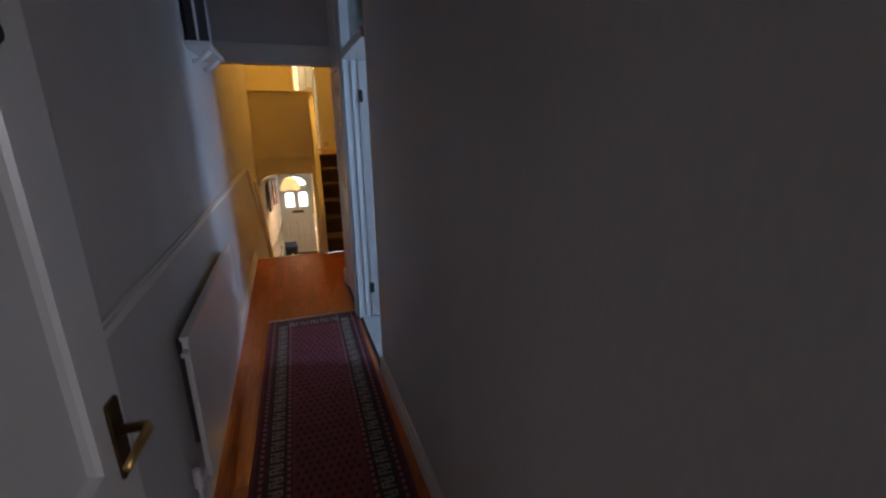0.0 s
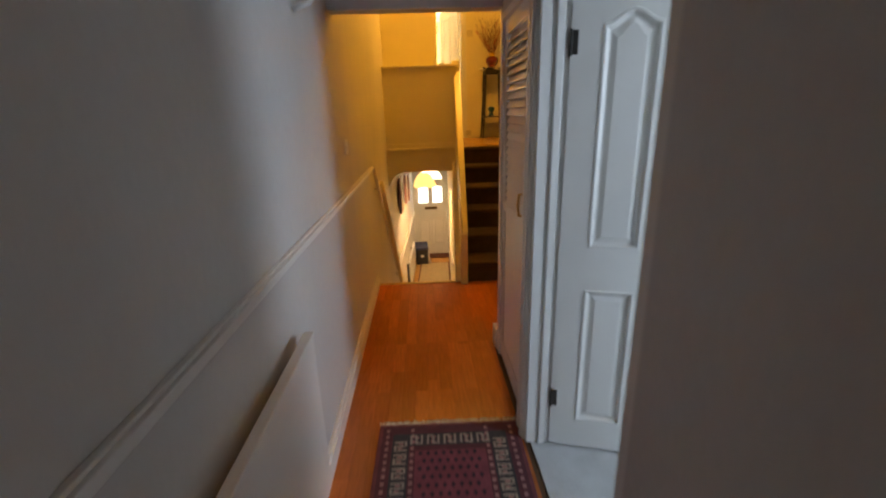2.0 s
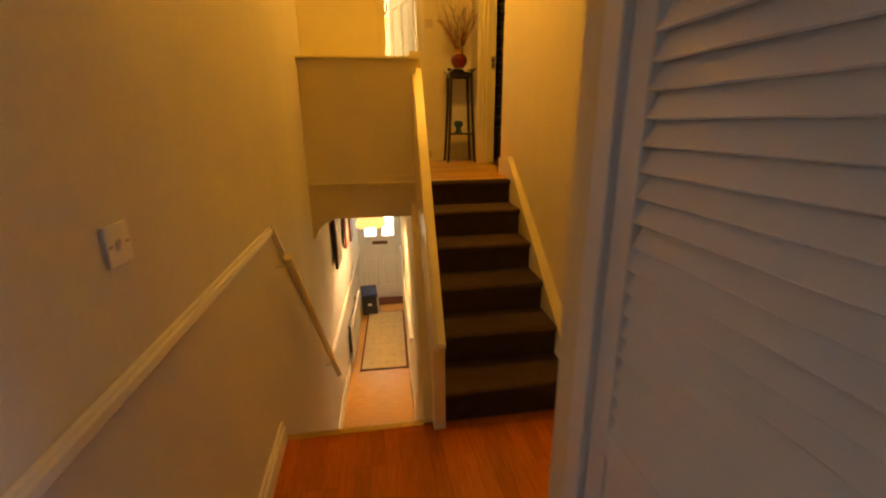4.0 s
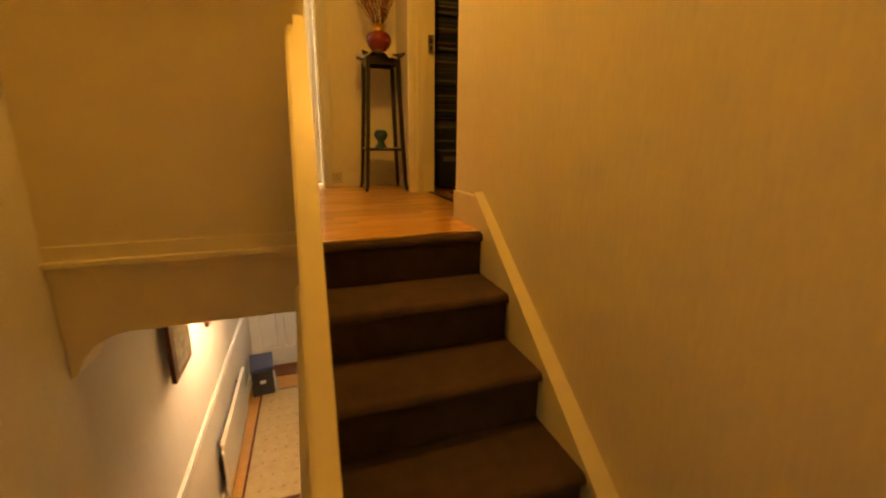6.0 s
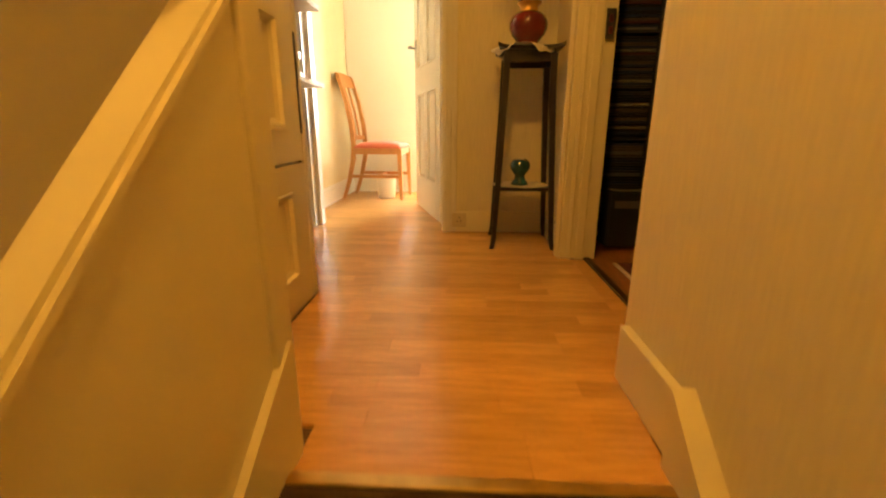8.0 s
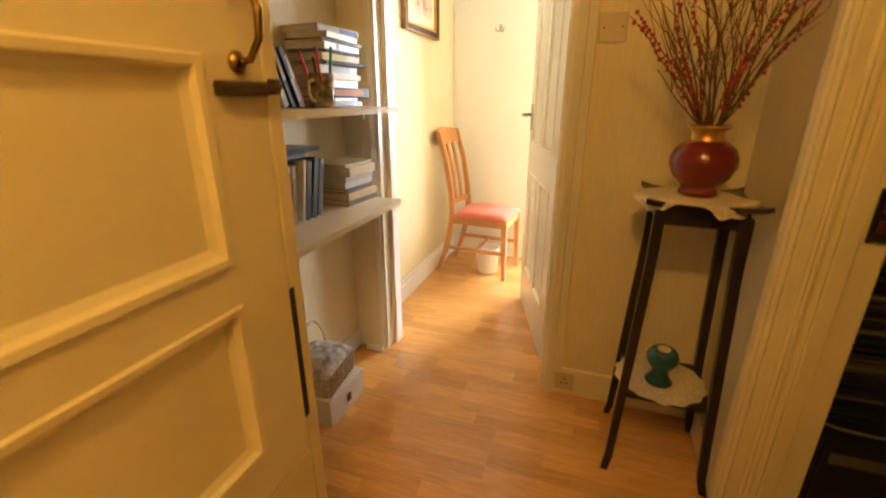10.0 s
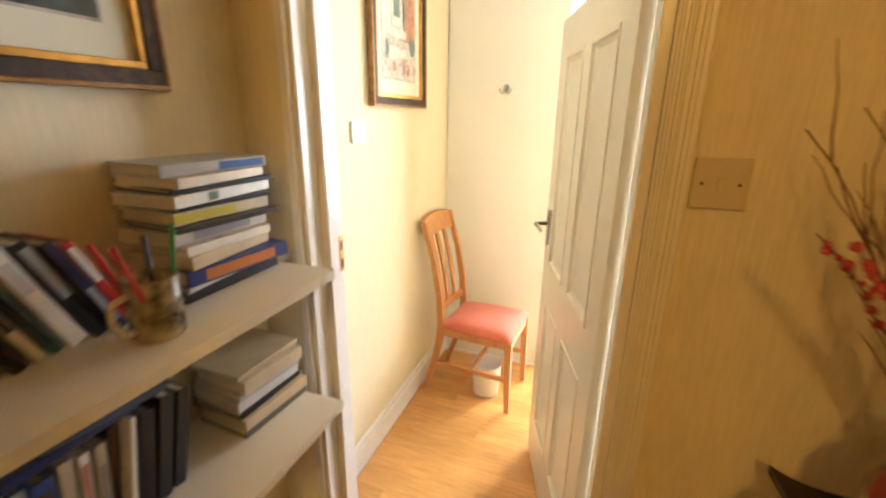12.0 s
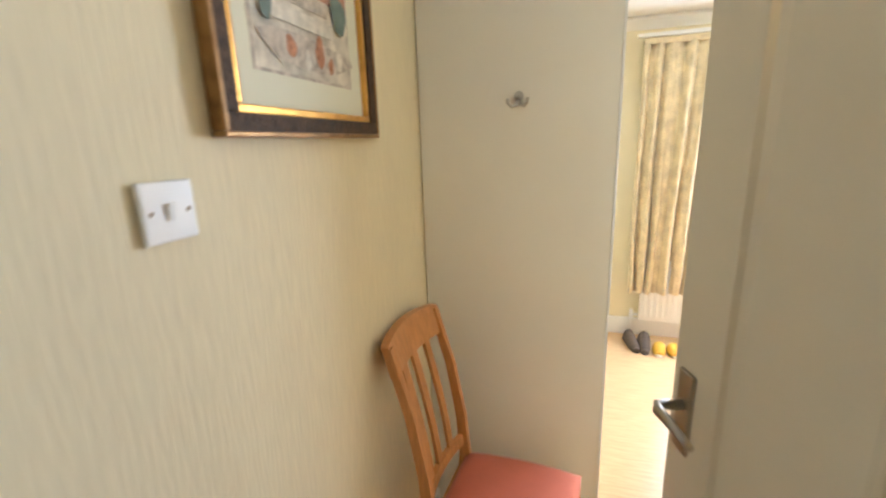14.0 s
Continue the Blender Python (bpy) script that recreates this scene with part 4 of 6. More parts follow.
def shelf(z):
    s = thing("wall_shelf", "white painted board shelf in the alcove", "shelf", group="alcove shelves")
    part("board", prism(B(), [(0.087, 7.699), (0.412, 7.699), (0.412, 8.728), (0.20, 8.728), (0.20, 8.822), (0.087, 8.822)], z - 0.024, z), M["white_board"], s)
    part("batten", box(B(), 0.087, 7.6985, z - 0.06, 0.36, 7.714, z - 0.0245, 0.002), M["white_board"], s)
    part("batten", box(B(), 0.087, 8.802, z - 0.06, 0.20, 8.8235, z - 0.0245, 0.002), M["white_board"], s)


S1, S2 = 2.388, 1.994
shelf(S1)
shelf(S2)

PAPER = mat("book pages", (0.66, 0.60, 0.47), 0.9, vary=0.06, scale=5, fine=0.08, bump_scale=300)
BOOK_MATS = {}


def cover(colour):
    if colour not in BOOK_MATS:
        BOOK_MATS[colour] = mat("book cover", colour, 0.38, vary=0.12, scale=18, bump=0.05)
    return BOOK_MATS[colour]


def book(m, thick, high, deep, colour, band=None, label=""):
    """Spine at x = 0 facing +x, body towards -x, thickness along y, height along z."""
    t = thing("book", label or "closed book with a worn printed cover on the alcove shelf", "book", m, "alcove books")
    bm = B()
    k = 0.003
    prism(bm, [(-deep, 0.0), (0.0, 0.0), (0.0012, k * 0.5), (0.0012, thick - k * 0.5), (0.0, thick), (-deep, thick), (-deep, thick - k), (-0.004, thick - k), (-0.004, k), (-deep, k)], 0.0, high)
    part("cover", bm, cover(colour), t)
    part("page_block", box(B(), -deep + 0.004, k, 0.004, -0.004, thick - k, high - 0.004), PAPER, t)
    if band:
        z0, z1, c = band
        part("spine_print", box(B(), 0.001, thick * 0.15, high * z0, 0.0018, thick * 0.85, high * z1), cover(c), t)
    return t


def books():
    dark, cream, white = (0.016, 0.015, 0.018), (0.50, 0.42, 0.28), (0.74, 0.72, 0.66)
    brown, orange, red, green, navy, pink = (0.10, 0.045, 0.025), (0.62, 0.12, 0.02), (0.45, 0.02, 0.015), (0.03, 0.09, 0.04), (0.025, 0.04, 0.14), (0.44, 0.20, 0.16)
    silver = (0.34, 0.35, 0.38)
    # leaning row on the upper shelf
    row = [(0.034, 0.270, dark, (0.1, 0.35, (0.05, 0.15, 0.22))), (0.022, 0.262, dark, (0.4, 0.6, (0.10, 0.13, 0.20))), (0.014, 0.255, red, None), (0.018, 0.250, pink, (0.2, 0.7, cream)), (0.024, 0.245, (0.32, 0.02, 0.018), None), (0.020, 0.240, brown, (0.55, 0.8, (0.16, 0.09, 0.05))), (0.012, 0.232, dark, (0.1, 0.3, (0.3, 0.3, 0.1))),
           (0.020, 0.240, (0.52, 0.34, 0.26), (0.2, 0.6, red)), (0.022, 0.236, (0.50, 0.40, 0.26), None), (0.014, 0.230, dark, (0.5, 0.7, green)), (0.022, 0.228, red, (0.5, 0.9, orange)), (0.024, 0.226, orange, (0.2, 0.6, (0.7, 0.4, 0.1))), (0.012, 0.205, (0.18, 0.03, 0.06), None), (0.024, 0.232, (0.60, 0.48, 0.30), (0.1, 0.5, brown)), (0.016, 0.222, dark, None), (0.016, 0.222, (0.62, 0.56, 0.44), (0.3, 0.8, dark)),
           (0.014, 0.200, green, (0.1, 0.6, dark)), (0.026, 0.230, white, (0.5, 0.75, (0.5, 0.5, 0.52))), (0.022, 0.202, dark, (0.45, 0.95, silver)), (0.018, 0.196, (0.03, 0.028, 0.07), (0.1, 0.5, silver)), (0.016, 0.186, red, (0.55, 0.95, white))]
    y = 7.742
    rnd = random.Random(7)
    for i, (th, h, c, band) in enumerate(row):
        a = 11 + 13 * min(1.0, i / 8) + rnd.uniform(-1.0, 1.0)
        book(pose(0.225 + rnd.uniform(-0.012, 0.012), y, S1 + 0.0005, a, 0, 0), th, h, 0.125 + rnd.uniform(-0.008, 0.006), c, band, "paperback leaning in a row on the upper shelf")
        y += th / math.cos(radians(a)) + 0.0090
    for w, (cx, cy, c) in enumerate(((0.14, 8.02, brown), (0.15, 8.12, green))):
        book(pose(cx + 0.07, cy - 0.06, S1 + 0.252 - 0.012 * w, 0, 90, 0) @ pose(0, 0, 0, 0, 0, 90 + 4 * w), 0.012, 0.095, 0.075, c, None, "thin book lying across the leaning row")
    # flat stack at the end of the upper shelf: spine faces the room
    z = S1 + 0.0005
    stack = [(0.020, 0.27, dark, None), (0.014, 0.26, white, None), (0.034, 0.265, (0.035, 0.05, 0.20), (0.15, 0.85, (0.55, 0.20, 0.05))), (0.028, 0.235, (0.60, 0.47, 0.28), None), (0.020, 0.225, white, None), (0.030, 0.255, (0.62, 0.58, 0.50), (0.2, 0.8, (0.35, 0.33, 0.36))),
             (0.012, 0.250, dark, None), (0.026, 0.24, (0.66, 0.62, 0.44), (0.0, 0.6, (0.62, 0.55, 0.06))), (0.010, 0.22, dark, None), (0.024, 0.27, (0.70, 0.70, 0.66), (0.3, 0.4, green)), (0.012, 0.262, dark, None), (0.020, 0.235, (0.64, 0.58, 0.44), None), (0.024, 0.255, (0.46, 0.47, 0.48), (0.5, 0.97, (0.05, 0.13, 0.42)))]
    for th, length, c, band in stack:
        y0 = 8.425 + rnd.uniform(0.0, 0.016) + (0.275 - length) * 0.4
        turn = rnd.uniform(-6, 5)
        book(pose(0.258 + rnd.uniform(-0.022, 0.018), y0, z + th, 0, 0, turn) @ pose(0, 0, 0, -90, 0, 0), th, length, 0.165, c, band, "large book lying in a flat stack on the shelf")
        z += th + 0.0006
    # lower shelf: upright books
    y = 7.80
    low = [(0.026, 0.215, (0.10, 0.10, 0.07), None, 4), (0.014, 0.215, (0.03, 0.12, 0.10), None, 5), (0.040, 0.235, dark, (0.3, 0.5, (0.10, 0.06, 0.03)), 4), (0.036, 0.225, (0.05, 0.028, 0.018), (0.6, 0.8, brown), 4), (0.040, 0.235, (0.028, 0.02, 0.018), (0.2, 0.5, (0.10, 0.06, 0.03)), 3), (0.032, 0.225, (0.05, 0.03, 0.02), None, 3),
           (0.034, 0.200, (0.06, 0.014, 0.016), None, 3), (0.030, 0.195, (0.045, 0.012, 0.014), None, 2), (0.030, 0.218, (0.30, 0.36, 0.33), None, -2), (0.030, 0.205, (0.045, 0.09, 0.30), (0.68, 0.9, (0.10, 0.08, 0.08)), -3), (0.020, 0.210, cream, None, -4), (0.016, 0.205, white, (0.5, 0.9, pink), -5), (0.018, 0.205, cream, (0.2, 0.8, (0.3, 0.25, 0.2)), -6),
           (0.014, 0.215, brown, None, -8), (0.012, 0.22, white, None, -10), (0.030, 0.215, dark, None, -11), (0.030, 0.225, (0.02, 0.02, 0.022), None, -12), (0.028, 0.215, (0.018, 0.018, 0.02), None, -13)]
    for th, h, c, band, a in low:
        book(pose(0.232 + rnd.uniform(-0.012, 0.010), y, S2 + 0.0005 + (max(0, -a) * 0.0003), a, 0, 0), th, h, 0.13, c, band, "upright book in a row on the lower shelf")
        y += th / math.cos(radians(a)) + 0.0035 + (0.001 if a > 0 else 0.0025)
    book(pose(0.245, 8.075, S2 + 0.245, 0, 0, 3) @ pose(0, 0, 0, -90, 0, 0), 0.016, 0.24, 0.155, navy, None, "navy hardback lying on top of upright books")
    book(pose(0.240, 8.16, S2 + 0.262, 0, 0, -6) @ pose(0, 0, 0, -90, 0, 0), 0.013, 0.20, 0.145, (0.10, 0.13, 0.20), None, "blue hardback lying on top of upright books")
    z = S2 + 0.0005
    for th, length, c in ((0.024, 0.215, (0.12, 0.12, 0.10)), (0.030, 0.215, (0.62, 0.52, 0.36)), (0.018, 0.210, dark), (0.026, 0.205, (0.62, 0.64, 0.68)), (0.022, 0.200, (0.45, 0.47, 0.52)), (0.036, 0.195, (0.60, 0.52, 0.38)), (0.012, 0.21, cream)):
        book(pose(0.275 + rnd.uniform(-0.014, 0.010), 8.512 + rnd.uniform(0, 0.012), z + th, 0, 0, rnd.uniform(-5, 5)) @ pose(0, 0, 0, -90, 0, 0), th, length, 0.165, c, None, "book lying in a flat stack on the lower shelf")
        z += th + 0.0006


books()


def mug():
    t = thing("pen_mug", "dark patterned mug holding pens on the shelf", "mug", pose(0.312, 8.332, S1) @ Matrix.Scale(1.18, 4))
    bm = B()
    lathe(bm, [(0.034, 0.0), (0.036, 0.004), (0.036, 0.092), (0.033, 0.094), (0.032, 0.02)], 28)
    b = part("body", bm, M["mug"], t)
    bm = B()
    tube(bm, [(0.0, -0.034, 0.075), (0.0, -0.058, 0.07), (0.0, -0.062, 0.045), (0.0, -0.052, 0.025), (0.0, -0.034, 0.018)], 0.005, 8)
    part("handle", bm, M["lace"], t)
    for x, y, dx, dy, h, c in ((0.012, -0.01, 0.02, -0.05, 0.155, "pen_red"), (-0.01, -0.014, -0.02, -0.035, 0.15, "pen_red"), (0.014, 0.016, 0.006, 0.018, 0.165, "pen_green"), (-0.012, 0.012, -0.03, 0.02, 0.14, "black")):
        part("pen", rod(B(), (x, y, 0.022), (x + dx, y + dy, h), 0.004), M[c], t)


M["mug"] = mat("black and cream mug glaze", (0.26, 0.21, 0.12), 0.25, vary=0.95, scale=42)
M["pen_red"] = mat("red pen", (0.5, 0.02, 0.03), 0.35)
M["pen_green"] = mat("green pen", (0.03, 0.22, 0.08), 0.35)
mug()


def picture(name, label, m, w, h, rail, scene_parts):
    """A framed print in the plane y = 0 facing -y, origin at its lower left corner."""
    t = thing(name, label, "picture", m)
    outer = B()
    for a in ((0, 0, w, rail), (0, h - rail, w, h), (0, rail, rail, h - rail), (w - rail, rail, w, h - rail)):
        box(outer, a[0], -0.028, a[1], a[2], -0.001, a[3], 0.004)
    f = part("frame", outer, M["frame_dark"], t, "carved dark outer frame")
    rim = B()
    for a in ((-0.004, -0.004, w + 0.004, 0.006), (-0.004, h - 0.006, w + 0.004, h + 0.004), (-0.004, 0.006, 0.006, h - 0.006), (w - 0.006, 0.006, w + 0.004, h - 0.006)):
        box(rim, a[0], -0.0305, a[1], a[2], -0.0008, a[3], 0.003)
    part("rim", rim, M["bronze"], f, "bronze outer edge")
    bm = B()
    g = rail + 0.015
    for a in ((rail, rail, w - rail, g), (rail, h - g, w - rail, h - rail), (rail, g, g, h - g), (w - g, g, w - rail, h - g)):
        box(bm, a[0], -0.023, a[1], a[2], -0.004, a[3], 0.003)
    part("slip", bm, M["gold"], f, "gilt inner edge")
    part("mount", box(B(), g, -0.010, g, w - g, -0.006, h - g), M["mount"], t)
    k = g + 0.058
    part("print", box(B(), k, -0.0112, k + 0.01, w - k, -0.0098, h - k), M["print_base"], t, "faded painted scene")
    bm = B()
    box(bm, k - 0.006, -0.0106, k + 0.004, w - k + 0.006, -0.0099, h - k + 0.006)
    part("inner_line", bm, M["print_stone"], t)
    for i, (x0, z0, x1, z1, mm, *kind) in enumerate(scene_parts):
        if kind:
            pw, ph = w - 2 * k, h - 2 * k - 0.01
            cx, cz, rx, rz = k + (x0 + x1) / 2 * pw, k + 0.01 + (z0 + z1) / 2 * ph, (x1 - x0) / 2 * pw, (z1 - z0) / 2 * ph
            bm = B()
            ring = [bm.verts.new((cx + rx * math.cos(a) * (1 + 0.18 * math.sin(3 * a + i)), -0.0124 - 0.0003 * i, cz + rz * math.sin(a) * (1 + 0.15 * math.cos(2 * a + i)))) for a in [2 * math.pi * q / 14 for q in range(14)]]
            bm.faces.new(ring)
            part("painted_shape", bm, M[mm], t)
            continue
        pw, ph = w - 2 * k, h - 2 * k - 0.01
        part("painted_shape", box(B(), k + x0 * pw, -0.0122 - 0.0003 * i, k + 0.01 + z0 * ph, k + x1 * pw, -0.0110 - 0.0003 * i, k + 0.01 + z1 * ph), M[mm], t)
    return t


M["bronze"] = mat("rubbed bronze paint", (0.26, 0.15, 0.055), 0.4, metal=0.6, vary=0.3, scale=30)
M["print_base"] = mat("pale watercolour", (0.60, 0.56, 0.47), 0.6, vary=0.35, scale=22)
M["print_stone"] = mat("painted steps", (0.50, 0.45, 0.38), 0.6, vary=0.35, scale=50)
M["print_brick"] = mat("painted brick", (0.46, 0.24, 0.16), 0.6, vary=0.3, scale=40)
M["print_green"] = mat("painted green", (0.16, 0.22, 0.20), 0.6, vary=0.3, scale=30)
M["print_pale"] = mat("painted stone", (0.68, 0.64, 0.55), 0.6, vary=0.2, scale=50)
M["print_rust"] = mat("painted rust", (0.42, 0.20, 0.10), 0.6, vary=0.4, scale=60)
M["print_dark"] = mat("painted foliage", (0.05, 0.06, 0.045), 0.6, vary=0.6, scale=25)
picture("framed_print", "gilt and dark framed watercolour above the chair", pose(0.088, 9.515, 2.803, 0, 0, 90), 0.56, 0.74, 0.036,
        [(0.0, 0.35, 0.24, 1.0, "print_pale"), (0.28, 0.42, 0.60, 1.0, "print_pale"), (0.33, 0.50, 0.52, 1.0, "print_green"), (0.64, 0.32, 1.0, 1.0, "print_brick"), (0.24, 0.34, 0.70, 0.41, "print_pale"), (0.20, 0.26, 0.74, 0.32, "print_stone"), (0.16, 0.18, 0.78, 0.24, "print_pale"),
         (0.02, 0.02, 0.98, 0.16, "print_stone", 1), (0.26, 0.06, 0.36, 0.14, "print_rust", 1), (0.44, 0.03, 0.50, 0.10, "print_pale", 1), (0.56, 0.05, 0.66, 0.17, "print_rust", 1), (0.70, 0.03, 0.76, 0.10, "print_rust", 1), (0.80, 0.05, 0.88, 0.14, "print_pale", 1), (0.78, 0.20, 0.97, 0.38, "print_green", 1), (0.06, 0.16, 0.16, 0.30, "print_green", 1), (0.60, 0.42, 0.66, 0.70, "print_green", 1)])
picture("framed_landscape", "gilt framed dark landscape print above the bookshelves", pose(0.088, 7.95, 2.812, 0, 0, 90), 0.64, 0.50, 0.036,
        [(0.0, 0.0, 1.0, 0.85, "print_dark"), (0.0, 0.70, 1.0, 1.0, "print_pale"), (0.55, 0.0, 0.60, 0.4, "print_pale")])


def alcove_floor():
    t = thing("storage_carton", "white cardboard storage box on the landing floor", "box", pose(0.205, 8.335, UP, 0, 0, -2))
    part("body", box(B(), -0.105, -0.125, 0.0, 0.105, 0.125, 0.095, 0.004), M["carton"], t)
    part("lid", box(B(), -0.109, -0.129, 0.085, 0.109, 0.129, 0.128, 0.004), M["carton"], t)
    part("grip_hole", box(B(), 0.1085, -0.010, 0.045, 0.1105, 0.018, 0.080), M["hall_frame"], t, "dark red grip slot")
    t = thing("sewing_basket", "floral cloth sewing basket with wicker sides on the box", "basket", pose(0.195, 8.315, UP + 0.129, 0, 0, 6))
    part("body", box(B(), -0.095, -0.115, 0.0, 0.095, 0.115, 0.115, 0.02), M["wicker"], t, "woven pale wicker side")
    bm = bmesh.new()
    bmesh.ops.create_grid(bm, x_segments=16, y_segments=18, size=0.5)
    for v in bm.verts:
        x, y = v.co.x * 2, v.co.y * 2
        v.co = Vector((x * 0.102, y * 0.122, 0.108 + 0.055 * (1 - abs(x) ** 4) * (1 - abs(y) ** 4)))
    for f in bm.faces:
        f.smooth = True
    part("lid", bm, M["floral"], t, "padded floral cloth lid")
    bm = B()
    for k in range(9):
        a = -0.1 + 0.025 * k
        tube(bm, [(0.097, a, 0.01), (0.101, a + 0.008, 0.05), (0.097, a + 0.016, 0.10)], 0.006, 6)
    part("weave", bm, M["wicker"], t)
    bm = B()
    pts = [(-0.03, -0.118 * math.cos(math.pi * k / 12) * 1.02, 0.05 + 0.23 * math.sin(math.pi * k / 12)) for k in range(13)]
    tube(bm, pts, 0.004, 8)
    part("handle", bm, M["wicker"], t)


M["carton"] = mat("white card", (0.72, 0.68, 0.60), 0.8, vary=0.04)
M["wicker"] = mat("pale wicker", (0.50, 0.42, 0.30), 0.85, vary=0.25, scale=45, bump=0.6, bump_scale=120)
M["floral"] = mat("floral cloth", (0.40, 0.37, 0.34), 0.9, vary=0.65, scale=26, bump=0.2, bump_scale=150, fine=0.2)
alcove_floor()


# ---- plant stand, vase and branches ----
def plant_stand():
    t = thing("plant_stand", "tall dark wooden plant stand with a lower shelf", "plant stand", pose(1.532, 8.518, UP, 0, 0, -2))
    dw = M["dark_wood"]
    H = 1.003
    for sx in (-1, 1):
        for sy in (-1, 1):
            bm = B()
            prof = [(0.160, 0.0, 0.011), (0.150, 0.05, 0.012), (0.135, 0.35, 0.014), (0.115, 0.80, 0.015), (0.112, 0.965, 0.016)]
            rings = []
            for c, z, r in prof:
                rings.append([bm.verts.new((sx * c + a * r, sy * c + b * r, z)) for a, b in ((-1, -1), (1, -1), (1, 1), (-1, 1))])
            for a, b in zip(rings, rings[1:]):
                for k in range(4):
                    bm.faces.new((a[k], a[(k + 1) % 4], b[(k + 1) % 4], b[k]))
            bm.faces.new(rings[0][::-1])
            bm.faces.new(rings[-1])
            part("leg", bm, dw, t)
    bm = bmesh.new()
    n = 20
    top, low = {}, {}
    for i in range(n + 1):
        for j in range(n + 1):
            u, v = i / n * 2 - 1, j / n * 2 - 1
            ex = 0.140 + 0.018 * (abs(v) ** 3)
            ey = 0.140 + 0.018 * (abs(u) ** 3)
            z = H - 0.004 + 0.014 * (abs(u * v) ** 5)
            top[i, j] = bm.verts.new((u * ex, v * ey, z))
            low[i, j] = bm.verts.new((u * ex, v * ey, z - 0.016))
    for i in range(n):
        for j in range(n):
            bm.faces.new((top[i, j], top[i + 1, j], top[i + 1, j + 1], top[i, j + 1]))
            bm.faces.new((low[i, j], low[i, j + 1], low[i + 1, j + 1], low[i + 1, j]))
    for k in range(n):
        for a, b in (((k, 0), (k + 1, 0)), ((n, k), (n, k + 1)), ((n - k, n), (n - k - 1, n)), ((0, n - k), (0, n - k - 1))):
            bm.faces.new((top[a], low[a], low[b], top[b]))
    part("top", bm, dw, t)
    for s in (-1, 1):
        bm = B()
        box(bm, -0.115, s * 0.112 - 0.008, H - 0.075, 0.115, s * 0.112 + 0.008, H - 0.012, 0.002)
        part("apron", bm, dw, t)
        bm = B()
        box(bm, s * 0.112 - 0.008, -0.115, H - 0.075, s * 0.112 + 0.008, 0.115, H - 0.012, 0.002)
        part("apron", bm, dw, t)
    part("shelf", box(B(), -0.138, -0.138, 0.305, 0.138, 0.138, 0.322, 0.003), dw, t)

    def doily(name, label, m, r, drop_at):
        bm = bmesh.new()
        seg, rings = 72, 10
        grid = []
        for q in range(rings + 1):
            ring = []
            for k in range(seg):
                a = 2 * math.pi * k / seg
                rr = r * q / rings * (1 + (0.028 * math.cos(14 * a) if q == rings else 0.0))
                x, y = rr * math.cos(a), rr * math.sin(a)
                over = max(abs(x), abs(y)) - drop_at
                z = 0.002 + 0.002 * math.sin(5 * a) * q / rings
                if over > 0:
                    z -= over * 1.3
                    x, y = (max(-drop_at - 0.012, min(drop_at + 0.012, x)), max(-drop_at - 0.012, min(drop_at + 0.012, y)))
                ring.append(bm.verts.new((x, y, z)))
            grid.append(ring)
        for q in range(rings):
            for k in range(seg):
                if q == 0:
                    continue
                bm.faces.new((grid[q][k], grid[q][(k + 1) % seg], grid[q + 1][(k + 1) % seg], grid[q + 1][k])).smooth = True
        centre = grid[1]
        bm.faces.new(centre)
        bmesh.ops.remove_doubles(bm, verts=grid[0], dist=0.001)
        tagged(part(name, moved(bm, m), M["lace"]), label, "doily")

    doily("doily", "ecru lace doily draped over the stand top", pose(1.515, 8.50, UP + H - 0.001, 0, 0, 30), 0.170, 0.142)
    doily("doily", "ecru lace doily on the lower shelf", pose(1.52, 8.51, UP + 0.3225, 0, 0, 10), 0.15, 0.30)

    v = thing("vase", "dark red enamel vase with a gilt neck", "vase", pose(1.525, 8.515, UP + H + 0.003))
    bm = lathe(B(), [(0.046, 0.0), (0.055, 0.004), (0.053, 0.015), (0.048, 0.022), (0.058, 0.034), (0.080, 0.058), (0.093, 0.090), (0.093, 0.115), (0.082, 0.141), (0.060, 0.159), (0.048, 0.164)], 48)
    part("body", bm, M["vase_red"], v)
    bm = lathe(B(), [(0.048, 0.162), (0.044, 0.168), (0.043, 0.186), (0.047, 0.195), (0.058, 0.200), (0.059, 0.206), (0.053, 0.208), (0.042, 0.198), (0.038, 0.17)], 40)
    part("neck", bm, M["gold"], v, "gilt neck and rim")

    # bundle of dried twigs, some with red berries
    rnd = random.Random(12)
    a = thing("dried_branches", "bunch of dried brown twigs with red berries", "dried flowers", pose(1.525, 8.515, UP + H + 0.075))

    berries = []
    for radius in (0.0044, 0.0055, 0.0067):
        bm = B()
        bmesh.ops.create_icosphere(bm, subdivisions=1, radius=radius)
        berries.append(mesh("berry", bm, M["berry"]))

    def twig(angle, lean, length, berry, forks):
        pts = []
        p = Vector((0.02 * math.cos(angle), 0.02 * math.sin(angle), 0.02))
        d = Vector((math.cos(angle) * math.sin(lean), math.sin(angle) * math.sin(lean), math.cos(lean)))
        n = 9
        start = Vector((0.03 * math.cos(angle + 2.6), 0.03 * math.sin(angle + 2.6), 0.0))
        pts.append(start)
        p = Vector((0.028 * math.cos(angle), 0.028 * math.sin(angle), 0.135))
        for k in range(n):
            pts.append(p.copy())
            d = (d + Vector((rnd.uniform(-1, 1), rnd.uniform(-1, 1), rnd.uniform(-0.5, 0.7))) * 0.19).normalized()
            p = p + d * length / n
            p.y = min(p.y, 0.225)
            p.x = min(p.x, 0.185)
        bm = B()
        r0 = 0.0028 if not berry else 0.0026
